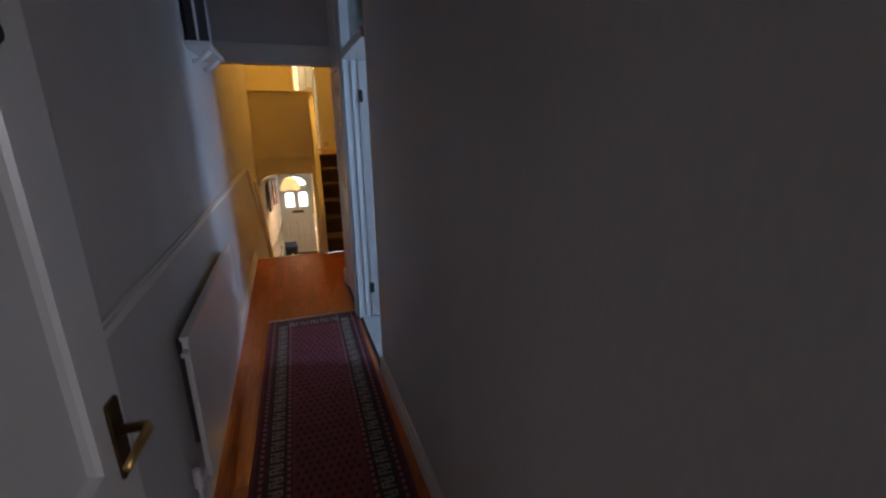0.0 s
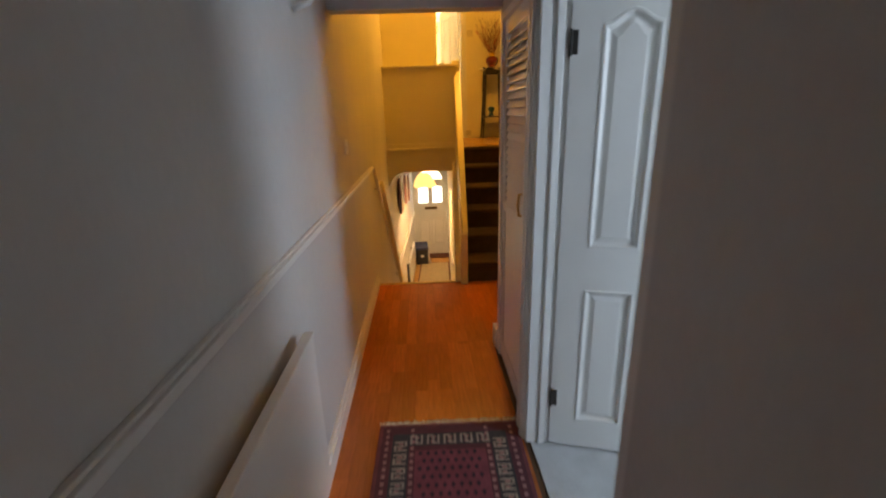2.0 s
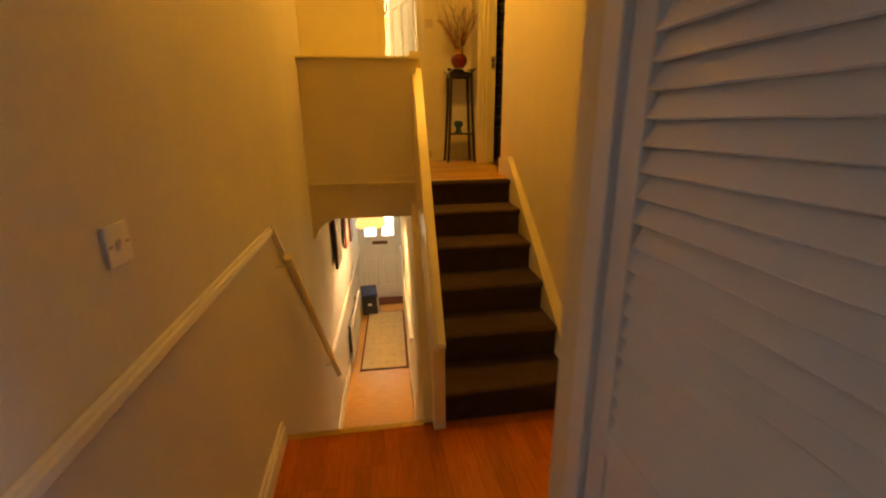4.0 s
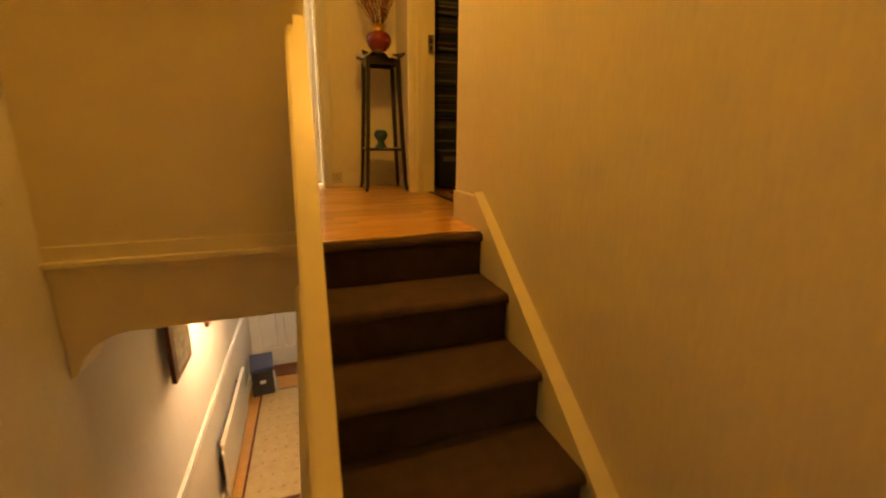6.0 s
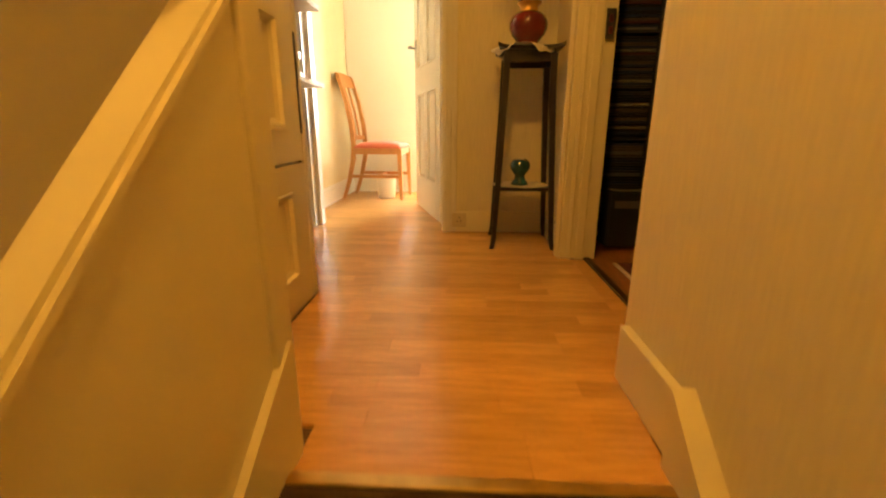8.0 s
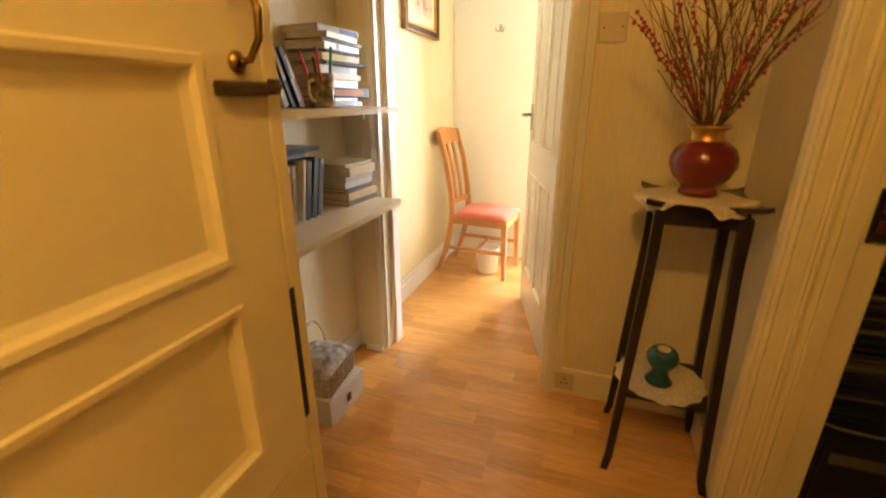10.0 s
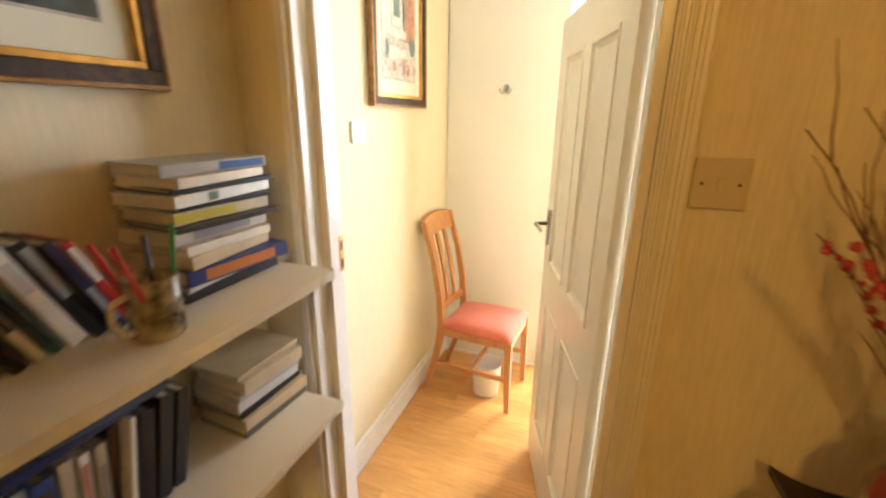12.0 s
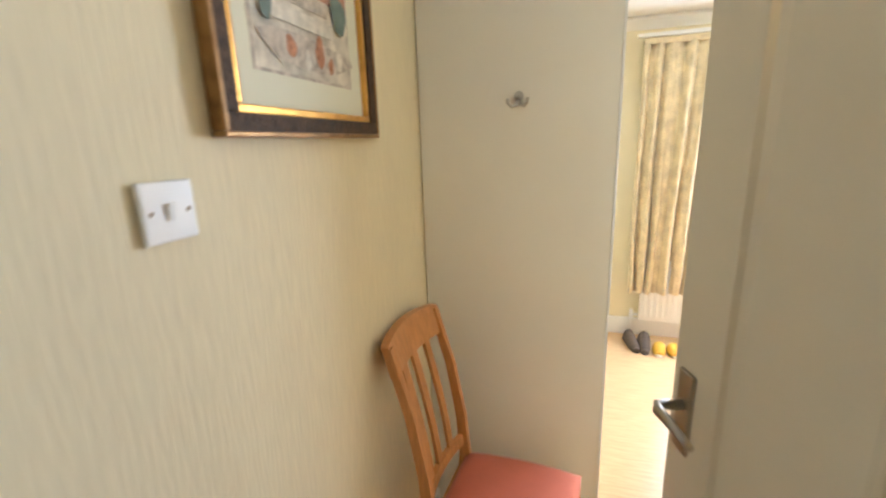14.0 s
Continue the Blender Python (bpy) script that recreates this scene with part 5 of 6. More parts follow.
        tube(bm, pts, [r0 * (1 - 0.65 * k / len(pts)) for k in range(len(pts))], 5)
        for _ in range(forks):
            k = rnd.randrange(3, len(pts) - 1)
            q, dd = pts[k].copy(), (pts[k] - pts[k - 1]).normalized()
            side = Vector((rnd.uniform(-1, 1), rnd.uniform(-1, 1), rnd.uniform(0, 0.8))).normalized()
            sub = [q.copy()]
            dd = (dd + side * 0.7).normalized()
            for _k in range(5):
                q = q + dd * rnd.uniform(0.022, 0.042)
                dd = (dd + Vector((rnd.uniform(-1, 1), rnd.uniform(-1, 1), rnd.uniform(-0.4, 0.8))) * 0.22).normalized()
                q.y, q.x = min(q.y, 0.228), min(q.x, 0.188)
                sub.append(q.copy())
            tube(bm, sub, [0.0017, 0.0015, 0.0013, 0.0011, 0.0009, 0.0006], 4)
        b = part("twig", bm, M["twig"], a)
        if berry:
            for k in range(3, len(pts)):
                for q in range(4):
                    c = pts[k - 1].lerp(pts[k], (q + rnd.uniform(-0.3, 0.3)) / 4) + Vector((rnd.uniform(-1, 1), rnd.uniform(-1, 1), rnd.uniform(-1, 1))) * 0.006
                    ob = new("berry", rnd.choice(berries))
                    ob.parent, ob.location = b, c

    for angle, lean, length in ((192, 33, 0.43), (222, 21, 0.44), (205, 17, 0.45), (265, 10, 0.46), (335, 26, 0.46), (180, 12, 0.46), (15, 20, 0.46), (300, 15, 0.44)):
        twig(radians(angle), radians(lean), length, True, 1)
    for k in range(27):
        twig(rnd.uniform(0, 2 * math.pi), radians(rnd.uniform(3, 27)), rnd.uniform(0.36, 0.58), False, 4)
    twig(radians(190), radians(56), 0.24, False, 3)
    twig(radians(205), radians(44), 0.28, False, 3)

    o = thing("pottery_ornament", "small teal glazed pottery oil burner on the doily", "ornament", pose(1.515, 8.49, UP + 0.326))
    bm = lathe(B(), [(0.045, 0.0), (0.047, 0.006), (0.030, 0.03), (0.026, 0.05), (0.040, 0.068), (0.052, 0.088), (0.053, 0.105), (0.044, 0.125), (0.034, 0.134), (0.026, 0.128), (0.010, 0.122)], 32)
    part("body", bm, M["teal"], o)
    part("dish", lathe(B(), [(0.004, 0.1255), (0.022, 0.1265), (0.023, 0.130), (0.020, 0.1305)], 20, (0, 0, 0.004)), M["lace"], o)


plant_stand()
switch("light_switch", "old yellowed light switch on the landing wall", pose(1.224, 8.764, 2.652), M["plate_old"], True, 0.092)


def socket_on(m):
    t = thing("wall_socket", "cream wall socket on the skirting board", "socket", m)
    part("plate", box(B(), -0.043, -0.010, -0.043, 0.043, 0.0, 0.043, 0.003), M["plate_old"], t)
    for x, z in ((0, 0.015), (-0.011, -0.008), (0.011, -0.008)):
        part("pin_hole", box(B(), x - 0.003, -0.0112, z - 0.005, x + 0.003, -0.0098, z + 0.005), M["black"], t)


socket_on(pose(1.19, 8.745, UP + 0.075))


def landing_trim():
    cr = M["paint_cream"]
    bm = B()
    box(bm, 1.173, 8.747, UP, 1.70, 8.765, UP + 0.13, 0.003)
    fixed("baseboard_landing", bm, cr, "cream skirting board behind the plant stand", "skirting board")
    bm = B()
    box(bm, 1.70, 8.302, UP, 1.72, 8.747, UP + 0.13, 0.003)
    fixed("baseboard_landing_right", bm, cr, "cream skirting board beside the door frame", "skirting board")
    bm = B()
    box(bm, 1.607, 6.842, UP, 1.63, 7.149, UP + 0.145, 0.004)
    fixed("baseboard_stairhead", bm, cr, "cream skirting board at the head of the stairs", "skirting board")
    bm = B()
    box(bm, 0.085, 8.903, UP, 0.105, 10.50, UP + 0.115, 0.003)
    box(bm, 0.085, 8.903, UP + 0.115, 0.098, 10.50, UP + 0.15, 0.005)
    fixed("baseboard_lobby", bm, M["white_gloss"], "white moulded skirting board", "skirting board")
    bm = B()
    box(bm, 0.085, 7.699, UP, 0.10, 8.822, UP + 0.10, 0.003)
    fixed("baseboard_alcove", bm, M["white_gloss"], "white skirting board of the alcove", "skirting board")
    bm = B()
    box(bm, 0.150, 8.785, UP, 0.246, 8.804, UP + 0.03, 0.002)
    fixed("trim_plinth", bm, M["white_gloss"], "small white plinth under the door frame", "trim")


landing_trim()


# ---- lobby ----
def chair():
    t = thing("dining_chair", "beech wood dining chair with a salmon padded seat", "chair", pose(0.472, 10.145, UP, 0, 0, -5) @ Matrix.Diagonal((1, 0.88, 1.035, 1)))
    w = M["beech"]
    for s in (-1, 1):
        bm = B()
        rings = []
        for x, z, r in ((0.212, 0.0, 0.013), (0.205, 0.20, 0.017), (0.200, 0.43, 0.020)):
            rings.append([bm.verts.new((x + a * r, s * 0.205 + b * r, z)) for a, b in ((-1, -1), (1, -1), (1, 1), (-1, 1))])
        for a, b in zip(rings, rings[1:]):
            for k in range(4):
                bm.faces.new((a[k], a[(k + 1) % 4], b[(k + 1) % 4], b[k]))
        bm.faces.new(rings[0][::-1])
        bm.faces.new(rings[-1])
        part("leg", bm, w, t)
        bm = B()
        rings = []
        for x, z, r in ((-0.325, 0.0, 0.014), (-0.262, 0.18, 0.018), (-0.222, 0.34, 0.020), (-0.212, 0.46, 0.020), (-0.225, 0.62, 0.018), (-0.262, 0.82, 0.016), (-0.325, 1.03, 0.014)):
            rings.append([bm.verts.new((x + a * r, s * 0.195 + b * 0.014, z)) for a, b in ((-1, -1), (1, -1), (1, 1), (-1, 1))])
        for a, b in zip(rings, rings[1:]):
            for k in range(4):
                bm.faces.new((a[k], a[(k + 1) % 4], b[(k + 1) % 4], b[k]))
        bm.faces.new(rings[0][::-1])
        bm.faces.new(rings[-1])
        part("back_leg", bm, w, t)
        part("seat_rail", box(B(), -0.215, s * 0.20 - 0.011, 0.385, 0.205, s * 0.20 + 0.011, 0.435, 0.003), w, t)
        part("stretcher", box(B(), -0.262, s * 0.20 - 0.009, 0.185, 0.205, s * 0.20 + 0.009, 0.212, 0.003), w, t)
    part("seat_rail", box(B(), 0.188, -0.19, 0.385, 0.212, 0.19, 0.435, 0.003), w, t)
    part("seat_rail", box(B(), -0.225, -0.185, 0.385, -0.203, 0.185, 0.435, 0.003), w, t)
    part("stretcher", box(B(), -0.03, -0.19, 0.188, -0.008, 0.19, 0.208, 0.003), w, t)
    bm = bmesh.new()
    n = 18
    top, low = {}, {}
    for i in range(n + 1):
        for j in range(n + 1):
            u, v = i / n * 2 - 1, j / n * 2 - 1
            edge = (1 - abs(u) ** 6) * (1 - abs(v) ** 6)
            wide = 0.232 if u > 0 else 0.232 + 0.020 * u
            top[i, j] = bm.verts.new((u * 0.215 + 0.005, v * wide, 0.446 + 0.034 * edge ** 0.5 + 0.010 * (1 - u * u) * (1 - v * v)))
            low[i, j] = bm.verts.new((u * 0.213 + 0.005, v * wide * 0.99, 0.436))
    for i in range(n):
        for j in range(n):
            bm.faces.new((top[i, j], top[i + 1, j], top[i + 1, j + 1], top[i, j + 1])).smooth = True
            bm.faces.new((low[i, j], low[i, j + 1], low[i + 1, j + 1], low[i + 1, j]))
    for k in range(n):
        for a, b in (((k, 0), (k + 1, 0)), ((n, k), (n, k + 1)), ((n - k, n), (n - k - 1, n)), ((0, n - k), (0, n - k - 1))):
            bm.faces.new((top[a], low[a], low[b], top[b])).smooth = True
    part("seat", bm, M["salmon"], t, "salmon cloth padded seat")

    def curved(z0, z1, x_at, thick, name):
        bm = bmesh.new()
        m_ = 12
        rows = []
        for k in range(m_ + 1):
            y = -0.212 + 0.424 * k / m_
            bow = -0.030 * (1 - (2 * k / m_ - 1) ** 2)
            rise = 0.016 * (1 - (2 * k / m_ - 1) ** 2) if name == "top_rail" else 0
            rows.append([bm.verts.new(c) for c in ((x_at(z0) + bow - thick / 2, y, z0), (x_at(z0) + bow + thick / 2, y, z0), (x_at(z1) + bow + thick / 2, y, z1 + rise), (x_at(z1) + bow - thick / 2, y, z1 + rise))])
        for a, b in zip(rows, rows[1:]):
            for k in range(4):
                bm.faces.new((a[k], a[(k + 1) % 4], b[(k + 1) % 4], b[k]))
        bm.faces.new(rows[0][::-1])
        bm.faces.new(rows[-1])
        bmesh.ops.recalc_face_normals(bm, faces=bm.faces[:])
        part(name, bm, w, t)

    back = lambda z: -0.212 - 0.115 * max(0.0, (z - 0.46) / 0.57) ** 1.5
    curved(0.94, 1.035, back, 0.026, "top_rail")
    curved(0.50, 0.54, back, 0.020, "lower_rail")
    for y in (-0.10, 0.0, 0.10):
        bm = bmesh.new()
        rows = []
        bow = -0.030 * (1 - (y / 0.212) ** 2)
        for k in range(7):
            z = 0.53 + 0.42 * k / 6
            rows.append([bm.verts.new(c) for c in ((back(z) + bow - 0.006, y - 0.020, z), (back(z) + bow + 0.006, y - 0.020, z), (back(z) + bow + 0.006, y + 0.020, z), (back(z) + bow - 0.006, y + 0.020, z))])
        for a, b in zip(rows, rows[1:]):
            for k in range(4):
                bm.faces.new((a[k], a[(k + 1) % 4], b[(k + 1) % 4], b[k]))
        bm.faces.new(rows[0][::-1])
        bm.faces.new(rows[-1])
        part("back_slat", bm, w, t)


chair()


def lobby():
    bm = lathe(B(), [(0.072, 0.0), (0.078, 0.006), (0.088, 0.20), (0.090, 0.205), (0.086, 0.205), (0.075, 0.012)], 36)
    tagged(part("waste_bin", moved(bm, pose(0.505, 10.10, UP)), M["plate_white"]), "small white plastic bin under the chair", "bin")
    p = thing("wardrobe_side", "tall plain off-white panel closing the lobby", "panel", kind="structure")
    part("board", box(B(), 0.09, 10.50, UP, 0.775, 10.54, CEIL_UP - 0.1, 0.002), M["white_board"], p)
    # White strip puts the daylight along the board's edge into colour.
    part("edge_strip", box(B(), 0.775, 10.498, UP, 0.783, 10.542, CEIL_UP - 0.1, 0.001), M["plate_white"], p, "white strip standing for daylight on the board edge")
    part("plinth", box(B(), 0.105, 10.488, UP, 0.775, 10.50, UP + 0.012), M["white_board"], p)
    h = thing("coat_hook", "nickel double coat hook screwed to the panel", "coat hook", pose(0.452, 10.4995, 2.915))
    bm = B()
    rod(bm, (0, 0, 0.012), (0, -0.006, 0.012), 0.017, 0.015, 20)
    rod(bm, (0, -0.006, 0.012), (0, -0.012, 0.012), 0.010, 0.007, 16)
    part("base", bm, M["chrome"], h)
    for s in (-1, 1):
        bm = B()
        tube(bm, [(0, -0.006, 0.0), (s * 0.006, -0.012, -0.016), (s * 0.020, -0.022, -0.022), (s * 0.031, -0.030, -0.012), (s * 0.033, -0.032, 0.004)], [0.006, 0.006, 0.0055, 0.005, 0.006], 8)
        part("prong", bm, M["chrome"], h)
    switch("light_switch", "white light switch on cream wallpaper", pose(0.087, 9.408, 2.697, 0, 0, 90), M["plate_white"])


lobby()


# ---- bedroom beyond ----
def bedroom():
    c = thing("curtain", "gold damask curtain hanging in folds beside the window", "curtain", pose(1.10, 12.55, 0))
    bm = bmesh.new()
    nx, nz = 90, 20
    zt, zb = 3.42, 1.55
    grid = []
    for i in range(nx + 1):
        col = []
        u = i / nx
        for k in range(nz + 1):
            v = k / nz
            amp = 0.017 + 0.017 * v
            fold = math.sin(u * 2 * math.pi * 5.2 + 1.3 * math.sin(4.3 * u + 0.6) + 0.5 * v) + 0.45 * math.sin(u * 2 * math.pi * 8.7 + 2.1 * math.sin(6 * u) - 0.8 * v) + 0.18 * math.sin(u * 41)
            col.append(bm.verts.new((u * (0.49 - 0.08 * v) + 0.010 * math.sin(7 * v + 9 * u) * v, -amp * fold, zt + (zb - zt) * v)))
        grid.append(col)
    for i in range(nx):
        for k in range(nz):
            bm.faces.new((grid[i][k], grid[i + 1][k], grid[i + 1][k + 1], grid[i][k + 1])).smooth = True
    cl = part("cloth", bm, M["curtain"], c)
    solid = cl.modifiers.new("thickness", "SOLIDIFY")
    solid.thickness = 0.006
    part("header_tape", box(B(), 0.0, -0.02, 3.415, 0.50, 0.02, 3.45, 0.004), M["curtain"], c)
    part("track", box(B(), -0.05, -0.02, 3.465, 2.1, 0.02, 3.49, 0.003), M["white_gloss"], c)
    radiator("radiator", "white ribbed radiator under the bedroom window", pose(1.20, 12.60, UP + 0.16, 0, 0, -90) @ pose(0.0, 0.0, 0), 1.1, 0.52, True)
    w = thing("window_1", "bright white framed bedroom window", "window", kind="structure")
    for a in ((1.48, 12.72, UP + 0.62, 1.54, 12.79, UP + 2.25), (3.04, 12.72, UP + 0.62, 3.10, 12.79, UP + 2.25), (1.54, 12.72, UP + 0.62, 3.04, 12.79, UP + 0.68), (1.54, 12.72, UP + 2.19, 3.04, 12.79, UP + 2.25), (2.26, 12.72, UP + 0.68, 2.32, 12.79, UP + 2.19)):
        part("window_frame", box(B(), *a, 0.004), M["white_gloss"], w)
    part("window_sill", box(B(), 1.44, 12.63, UP + 0.595, 3.14, 12.72, UP + 0.62, 0.004), M["white_gloss"], w)
    bm = B()
    box(bm, 0.10, 12.60 + 0.06, UP, 3.98, 12.679, UP + 0.15, 0.004)
    fixed("baseboard_bedroom", bm, M["white_gloss"], "white bedroom skirting board", "skirting board")
    bm = prism(B(), [(0.09, 12.60), (4.0, 12.60), (4.0, 12.68), (0.09, 12.68)], lambda x, y: CEIL_UP - 0.08 if y > 12.65 else CEIL_UP - 0.02, CEIL_UP - 0.002)
    fixed("trim_coving", bm, M["plaster"], "white plaster coving", "coving")
    bm = B()
    box(bm, -8, 15.0, -3, 12, 15.1, 8)
    fixed("backdrop", bm, M["daylight"], "pale bright sky beyond the window", "backdrop")

    def shoe(m, material, label, slipper):
        t = thing("slipper" if slipper else "shoe", label, "shoe", m, "shoes by the radiator")
        bm = bmesh.new()
        outline = []
        for k in range(24):
            a = 2 * math.pi * k / 24
            outline.append((0.125 * math.cos(a), (0.040 + 0.006 * math.cos(a)) * math.sin(a)))
        prism(bm, outline, 0.0, 0.02 if slipper else 0.014)
        part("sole", bm, M["carton"] if slipper else M["black"], t)
        bm = bmesh.new()
        n, m_ = 12, 10
        g = []
        for i in range(n + 1):
            u = i / n
            x = (0.11 - 0.13 * u) if slipper else (0.115 - 0.225 * u)
            hgt = (0.055 if slipper else 0.045 + 0.045 * max(0, (u - 0.45) / 0.55)) * (0.35 + 0.65 * math.sin(min(1, u * 1.9 + 0.12) * math.pi / 2))
            wd = 0.044 * math.sin(min(1.0, 0.35 + u) * math.pi / 2)
            g.append([bm.verts.new((x, wd * math.cos(math.pi * j / m_), 0.012 + hgt * math.sin(math.pi * j / m_))) for j in range(m_ + 1)])
        for a, b in zip(g, g[1:]):
            for j in range(m_):
                bm.faces.new((a[j], a[j + 1], b[j + 1], b[j])).smooth = True
        bm.faces.new(g[0])
        up = part("upper", bm, material, t)
        sol = up.modifiers.new("thickness", "SOLIDIFY")
        sol.thickness = 0.005

    shoe(pose(1.15, 12.42, UP, 0, 0, -80), M["suede"], "grey brown suede shoe on the bedroom floor", False)
    shoe(pose(1.235, 12.40, UP, 0, 0, -95), M["suede"], "grey brown suede shoe on the bedroom floor", False)
    shoe(pose(1.34, 12.38, UP, 0, 0, -98), M["yellow_cloth"], "yellow slipper on the bedroom floor", True)
    shoe(pose(1.44, 12.38, UP, 0, 0, -94), M["yellow_cloth"], "yellow slipper on the bedroom floor", True)
    d = thing("chest_of_drawers", "pine chest of drawers in the bedroom", "chest of drawers", pose(2.25, 11.6, UP, 0, 0, 180))
    part("body", box(B(), -0.45, -0.05, 0.0, 0.45, 0.40, 0.86, 0.006), M["beech"], d)
    part("top", box(B(), -0.47, -0.06, 0.86, 0.47, 0.42, 0.885, 0.005), M["beech"], d)
    for k in range(4):
        z = 0.08 + 0.195 * k
        dr = part("drawer", box(B(), -0.42, 0.40, z, 0.42, 0.416, z + 0.18, 0.004), M["beech"], d)
        for x in (-0.22, 0.22):
            bm = bmesh.new()
            bmesh.ops.create_icosphere(bm, subdivisions=2, radius=0.016, matrix=Matrix.Translation((x, 0.43, z + 0.09)))
            part("knob", bm, M["beech"], dr)


M["daylight"] = mat("bright overcast backdrop", (0.8, 0.85, 0.9), 1.0, vary=0.0, glow=(0.95, 0.98, 1.0, 3.5))
bedroom()


# ---- dark study beyond the doorway ----
def study():
    t = thing("disc_rack", "tall black rack filled with discs in the dark study", "disc rack", pose(1.96, 8.62, UP))
    for a in ((-0.09, -0.13, 0.0, -0.075, 0.14, 1.85), (0.20, -0.13, 0.0, 0.215, 0.14, 1.85), (-0.075, 0.125, 0.0, 0.20, 0.14, 1.85), (-0.09, -0.13, 1.85, 0.215, 0.14, 1.87)):
        part("panel", box(B(), *a, 0.002), M["black"], t)
    for k in range(7):
        part("shelf", box(B(), -0.075, -0.13, 0.05 + 0.255 * k, 0.20, 0.125, 0.062 + 0.255 * k), M["black"], t)
    rnd = random.Random(3)
    # Case colours lowered to hold the dimness of the room.
    cols = [(0.16, 0.16, 0.16), (0.07, 0.02, 0.02), (0.02, 0.03, 0.07), (0.18, 0.16, 0.12), (0.012, 0.012, 0.012), (0.03, 0.03, 0.035), (0.09, 0.07, 0.05)]
    shared = {}
    for k in range(7):
        z = 0.0635 + 0.255 * k
        while z < 0.062 + 0.255 * k + 0.215:
            c = rnd.choice(cols)
            if c not in shared:
                shared[c] = mesh("disc_case", box(B(), -0.07, -0.118, 0.0, 0.195, 0.02, 0.0125, 0.0008), cover(c))
            ob = new("disc_case", shared[c])
            ob.parent = t
            ob.matrix_basis = pose(rnd.uniform(-0.002, 0.002), rnd.uniform(-0.012, 0.004), z)
            z += 0.0142
    d = thing("desk", "dark wooden desk crowded with things in the study", "desk", pose(2.66, 8.42, UP))
    part("top", box(B(), -0.42, 0.0, 0.835, 1.0, 0.33, 0.865, 0.004), M["dark_wood"], d)
    for x in (-0.39, 0.96):
        for y in (0.03, 0.30):
            part("leg", box(B(), x - 0.02, y - 0.02, 0.0, x + 0.02, y + 0.02, 0.835, 0.003), M["dark_wood"], d)
    part("drawer", box(B(), -0.34, 0.01, 0.69, 0.3, 0.31, 0.83, 0.004), M["dark_wood"], d)
    part("lower_shelf", box(B(), -0.37, 0.05, 0.42, 0.94, 0.31, 0.445, 0.003), M["dark_wood"], d)
    k = thing("computer_case", "black computer case on the study floor", "computer case", pose(2.075, 8.53, UP))
    part("body", box(B(), -0.105, -0.14, 0.01, 0.105, 0.02, 0.30, 0.010), M["black"], k)
    part("front_panel", box(B(), -0.10, -0.155, 0.015, 0.10, -0.141, 0.295, 0.006), M["black"], k)
    part("drive_tray", box(B(), -0.08, -0.158, 0.22, 0.08, -0.154, 0.26, 0.002), M["rad_grille"], k)
    p = thing("study_picture", "pale framed picture on the dark study wall", "picture", pose(2.32, 8.760, 2.475))
    part("frame", box(B(), 0.0, -0.02, 0.0, 0.42, -0.002, 0.34, 0.004), M["black"], p)
    part("mount", box(B(), 0.025, -0.024, 0.025, 0.395, -0.019, 0.315), M["mount"], p)
    part("print", box(B(), 0.075, -0.026, 0.075, 0.345, -0.0235, 0.265), M["hall_print"], p)
    g = thing("gift_bag", "teal paper bag with coral flowers on the desk", "bag", pose(2.56, 8.60, UP + 0.866, 0, 0, 5))
    part("bag", prism(B(), [(-0.12, -0.05), (0.12, -0.05), (0.12, 0.05), (-0.12, 0.05)], 0.0, lambda x, y: 0.27 + 0.02 * math.sin(30 * x)), M["teal_print"], g)
    rnd = random.Random(9)
    for _ in range(9):
        x, z = rnd.uniform(-0.10, 0.10), rnd.uniform(0.02, 0.12)
        part("flower", rod(B(), (x, -0.0505, z), (x, -0.0525, z), rnd.uniform(0.012, 0.024), seg=9), M["coral_print"], g)
    tagged(part("note_block", moved(box(B(), -0.05, -0.04, 0.0, 0.05, 0.04, 0.05, 0.004), pose(2.34, 8.56, UP + 0.866, 0, 0, 12)), M["lime_paper"]), "yellow green note block on the desk", "note block")
    tagged(part("document_tray", box(B(), 2.72, 8.50, UP + 0.866, 2.96, 8.70, UP + 0.93, 0.006), M["carton"]), "stack of papers on the desk", "papers")
    e = thing("adapter_tray", "flat white unit on a black base with plugs on the floor", "power unit", pose(2.345, 8.40, UP, 0, 0, -14))
    part("base", box(B(), -0.13, -0.18, 0.0, 0.13, 0.18, 0.045, 0.006), M["black"], e)
    part("top_plate", box(B(), -0.112, -0.165, 0.045, 0.13, 0.17, 0.054, 0.004), M["cable_dim"], e)
    for x, y in ((-0.05, 0.03), (0.01, -0.02), (0.04, 0.06)):
        part("plug", box(B(), x - 0.028, y - 0.024, 0.054, x + 0.028, y + 0.024, 0.095, 0.007), M["black"], e)
    tagged(part("white_cable", tube(B(), [(2.28, 8.50, UP + 0.869), (2.26, 8.44, UP + 0.875), (2.235, 8.405, UP + 0.84), (2.24, 8.40, UP + 0.68), (2.30, 8.395, UP + 0.52), (2.31, 8.39, UP + 0.42), (2.38, 8.38, UP + 0.33), (2.37, 8.37, UP + 0.20), (2.34, 8.36, UP + 0.062)], 0.0055, 8), M["cable_dim"]), "white cable hanging from the desk", "cable")
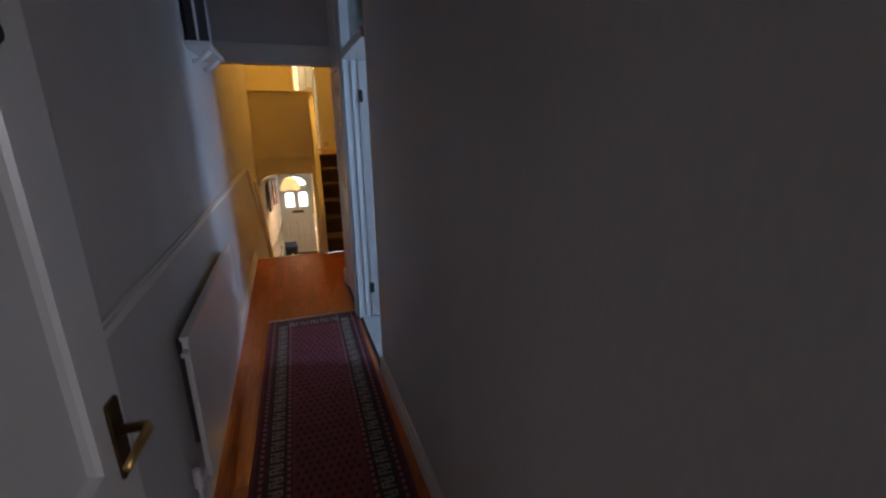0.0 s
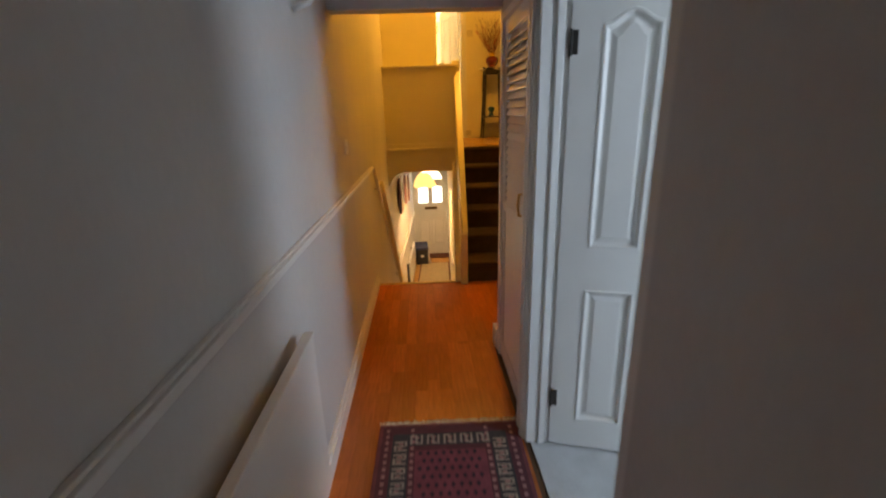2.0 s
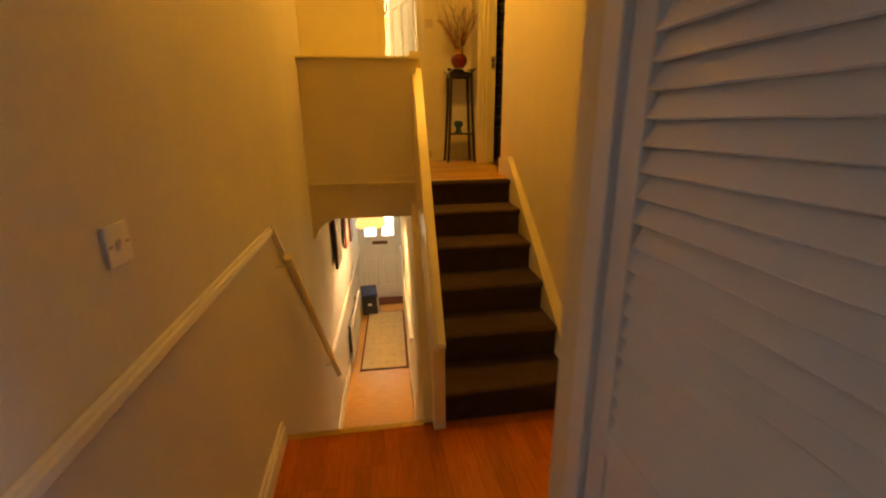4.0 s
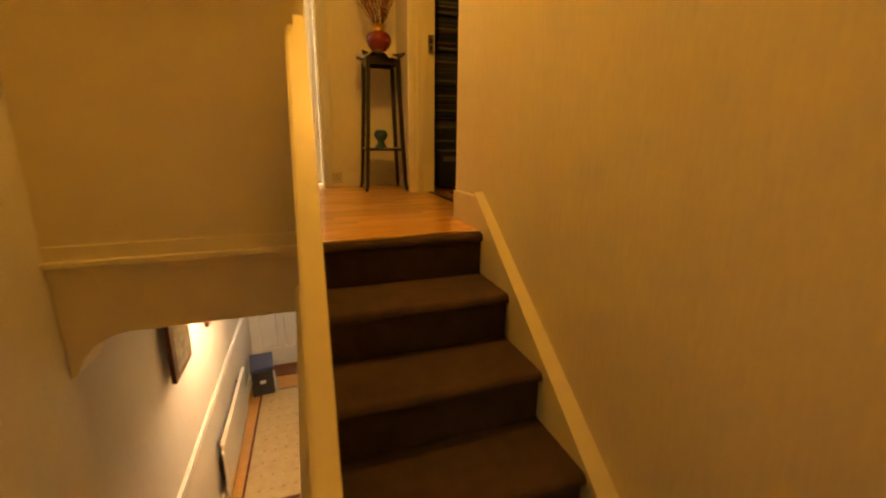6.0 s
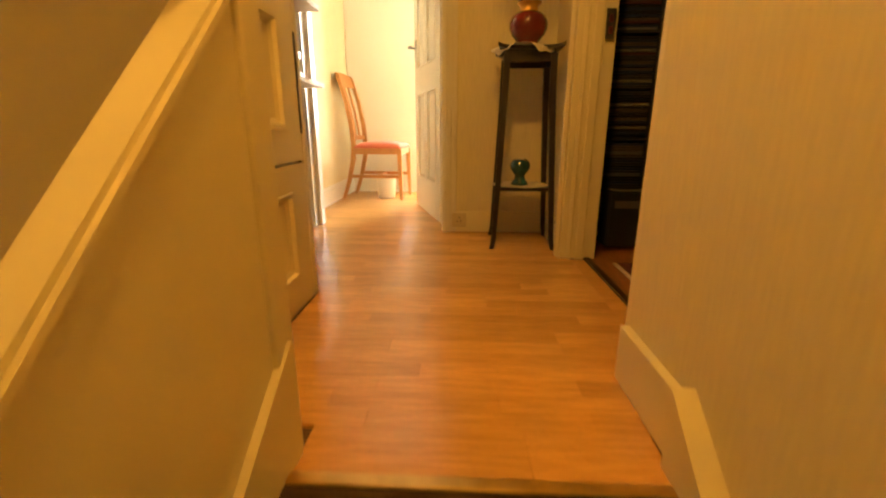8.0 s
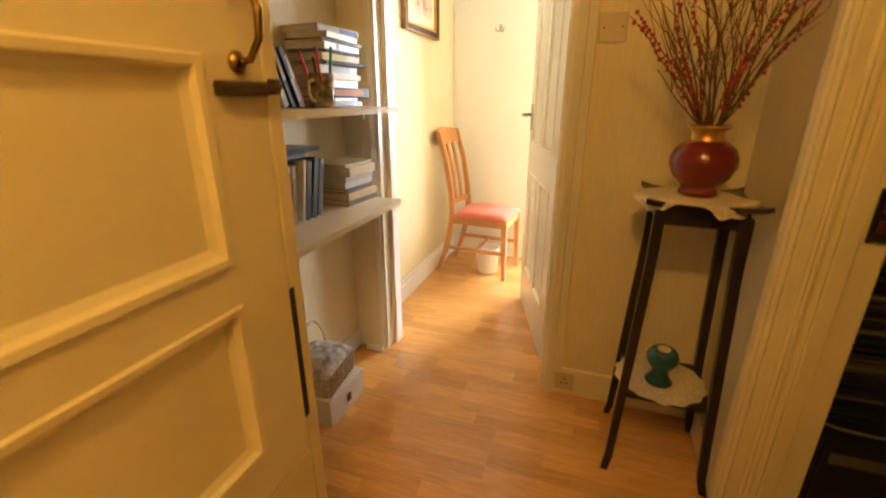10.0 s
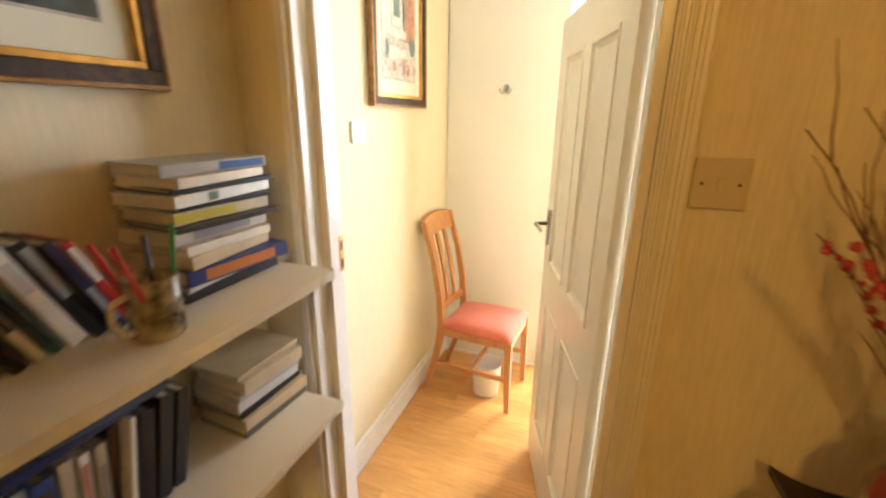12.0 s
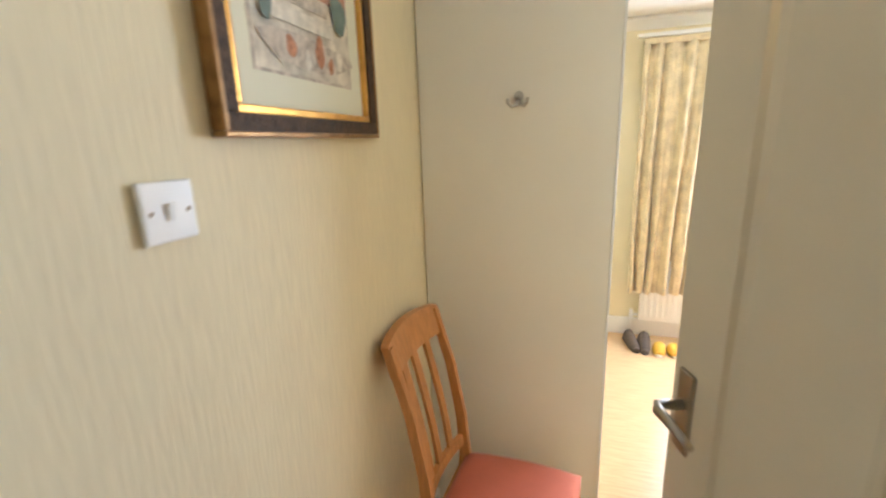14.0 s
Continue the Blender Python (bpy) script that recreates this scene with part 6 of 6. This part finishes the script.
    tagged(part("white_cable", tube(B(), [(1.98, 8.47, UP + 0.306), (2.03, 8.44, UP + 0.306), (2.12, 8.43, UP + 0.306), (2.178, 8.43, UP + 0.306), (2.24, 8.42, UP + 0.24), (2.29, 8.41, UP + 0.12), (2.33, 8.40, UP + 0.062)], 0.0055, 8), M["cable_dim"]), "white cable trailing over the computer case", "cable")
    u = thing("floor_rug", "dark red patterned rug with a pale edge in the study", "rug")
    part("weave", box(B(), 1.945, 6.7, UP - 0.002, 3.0, 8.12, UP + 0.006, 0.002), M["rug_guard"], u)
    part("edge", box(B(), 1.925, 6.7, UP - 0.002, 1.944, 8.12, UP + 0.005, 0.002), M["lace"], u, "pale woven rug edge")


M["coral_print"] = mat("coral printed flower", (0.55, 0.20, 0.14), 0.6, vary=0.3, scale=40)
# Paper tone also lowered for the dim room.
M["lime_paper"] = mat("yellow green paper dimmed for shade", (0.20, 0.20, 0.03), 0.7, vary=0.1)
M["teal_print"] = mat("teal printed paper", (0.03, 0.16, 0.20), 0.5, vary=0.6, scale=14)
study()


# ---- floor boards ----
def boards():
    rnd = random.Random(21)

    def lay(parent, x0, x1, y0, y1, z, along_y, material, width=0.0655, inside=None):
        meshes = {}

        def piece(length, wide):
            key = (round(length, 3), round(wide, 3))
            if key not in meshes:
                bm = B()
                g, h = 0.0002, 0.008
                lx, ly = (wide, length) if along_y else (length, wide)
                a = [bm.verts.new(c) for c in ((g, g, 0), (lx - g, g, 0), (lx - g, ly - g, 0), (g, ly - g, 0))]
                k = 0.0005
                b = [bm.verts.new(c) for c in ((g, g, h - k), (lx - g, g, h - k), (lx - g, ly - g, h - k), (g, ly - g, h - k))]
                c = [bm.verts.new(c) for c in ((g + k, g + k, h), (lx - g - k, g + k, h), (lx - g - k, ly - g - k, h), (g + k, ly - g - k, h))]
                bm.faces.new(c)
                for p, q in ((a, b), (b, c)):
                    for i in range(4):
                        bm.faces.new((p[i], p[(i + 1) % 4], q[(i + 1) % 4], q[i]))
                meshes[key] = mesh("board", bm, material)
            return meshes[key]

        lo, hi = (x0, x1) if along_y else (y0, y1)
        s0, s1 = (y0, y1) if along_y else (x0, x1)
        r = lo
        while r < hi - 0.005:
            wide = min(width, hi - r)
            s = s0
            first = True
            while s < s1 - 0.005:
                length = rnd.choice((0.30, 0.40, 0.50)) if not first else rnd.choice((0.15, 0.25, 0.35, 0.45))
                first = False
                length = min(length, s1 - s)
                ob = new("board", piece(length, wide))
                ob.parent = parent
                ob.location = (r, s, z) if along_y else (s, r, z)
                s += length
            r += wide

    low = bpy.data.objects["floor"]
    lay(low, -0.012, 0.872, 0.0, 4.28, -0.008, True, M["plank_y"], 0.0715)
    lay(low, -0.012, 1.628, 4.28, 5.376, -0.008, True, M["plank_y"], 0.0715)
    up = bpy.data.objects["floor_upper"]
    lay(up, 0.652, 1.742, 6.925, 7.70, UP - 0.008, False, M["plank"], 0.0655)
    lay(up, 0.896, 1.606, 6.79, 6.925, UP - 0.008, False, M["plank"], 0.0675)
    lay(up, 1.742, 1.807, 7.19, 8.18, UP - 0.008, True, M["plank"], 0.0655)
    lay(up, 0.10, 1.742, 7.70, 8.76, UP - 0.008, False, M["plank"], 0.0655)
    lay(up, 0.105, 1.09, 8.76, 10.50, UP - 0.008, False, M["plank"], 0.0655)
    bm = B()
    box(bm, 0.09, 10.545, UP - 0.007, 4.0, 12.68, UP)
    box(bm, 1.095, 8.90, UP - 0.007, 4.0, 10.545, UP)
    part("far_boards", bm, M["plank_pale"], up)


boards()
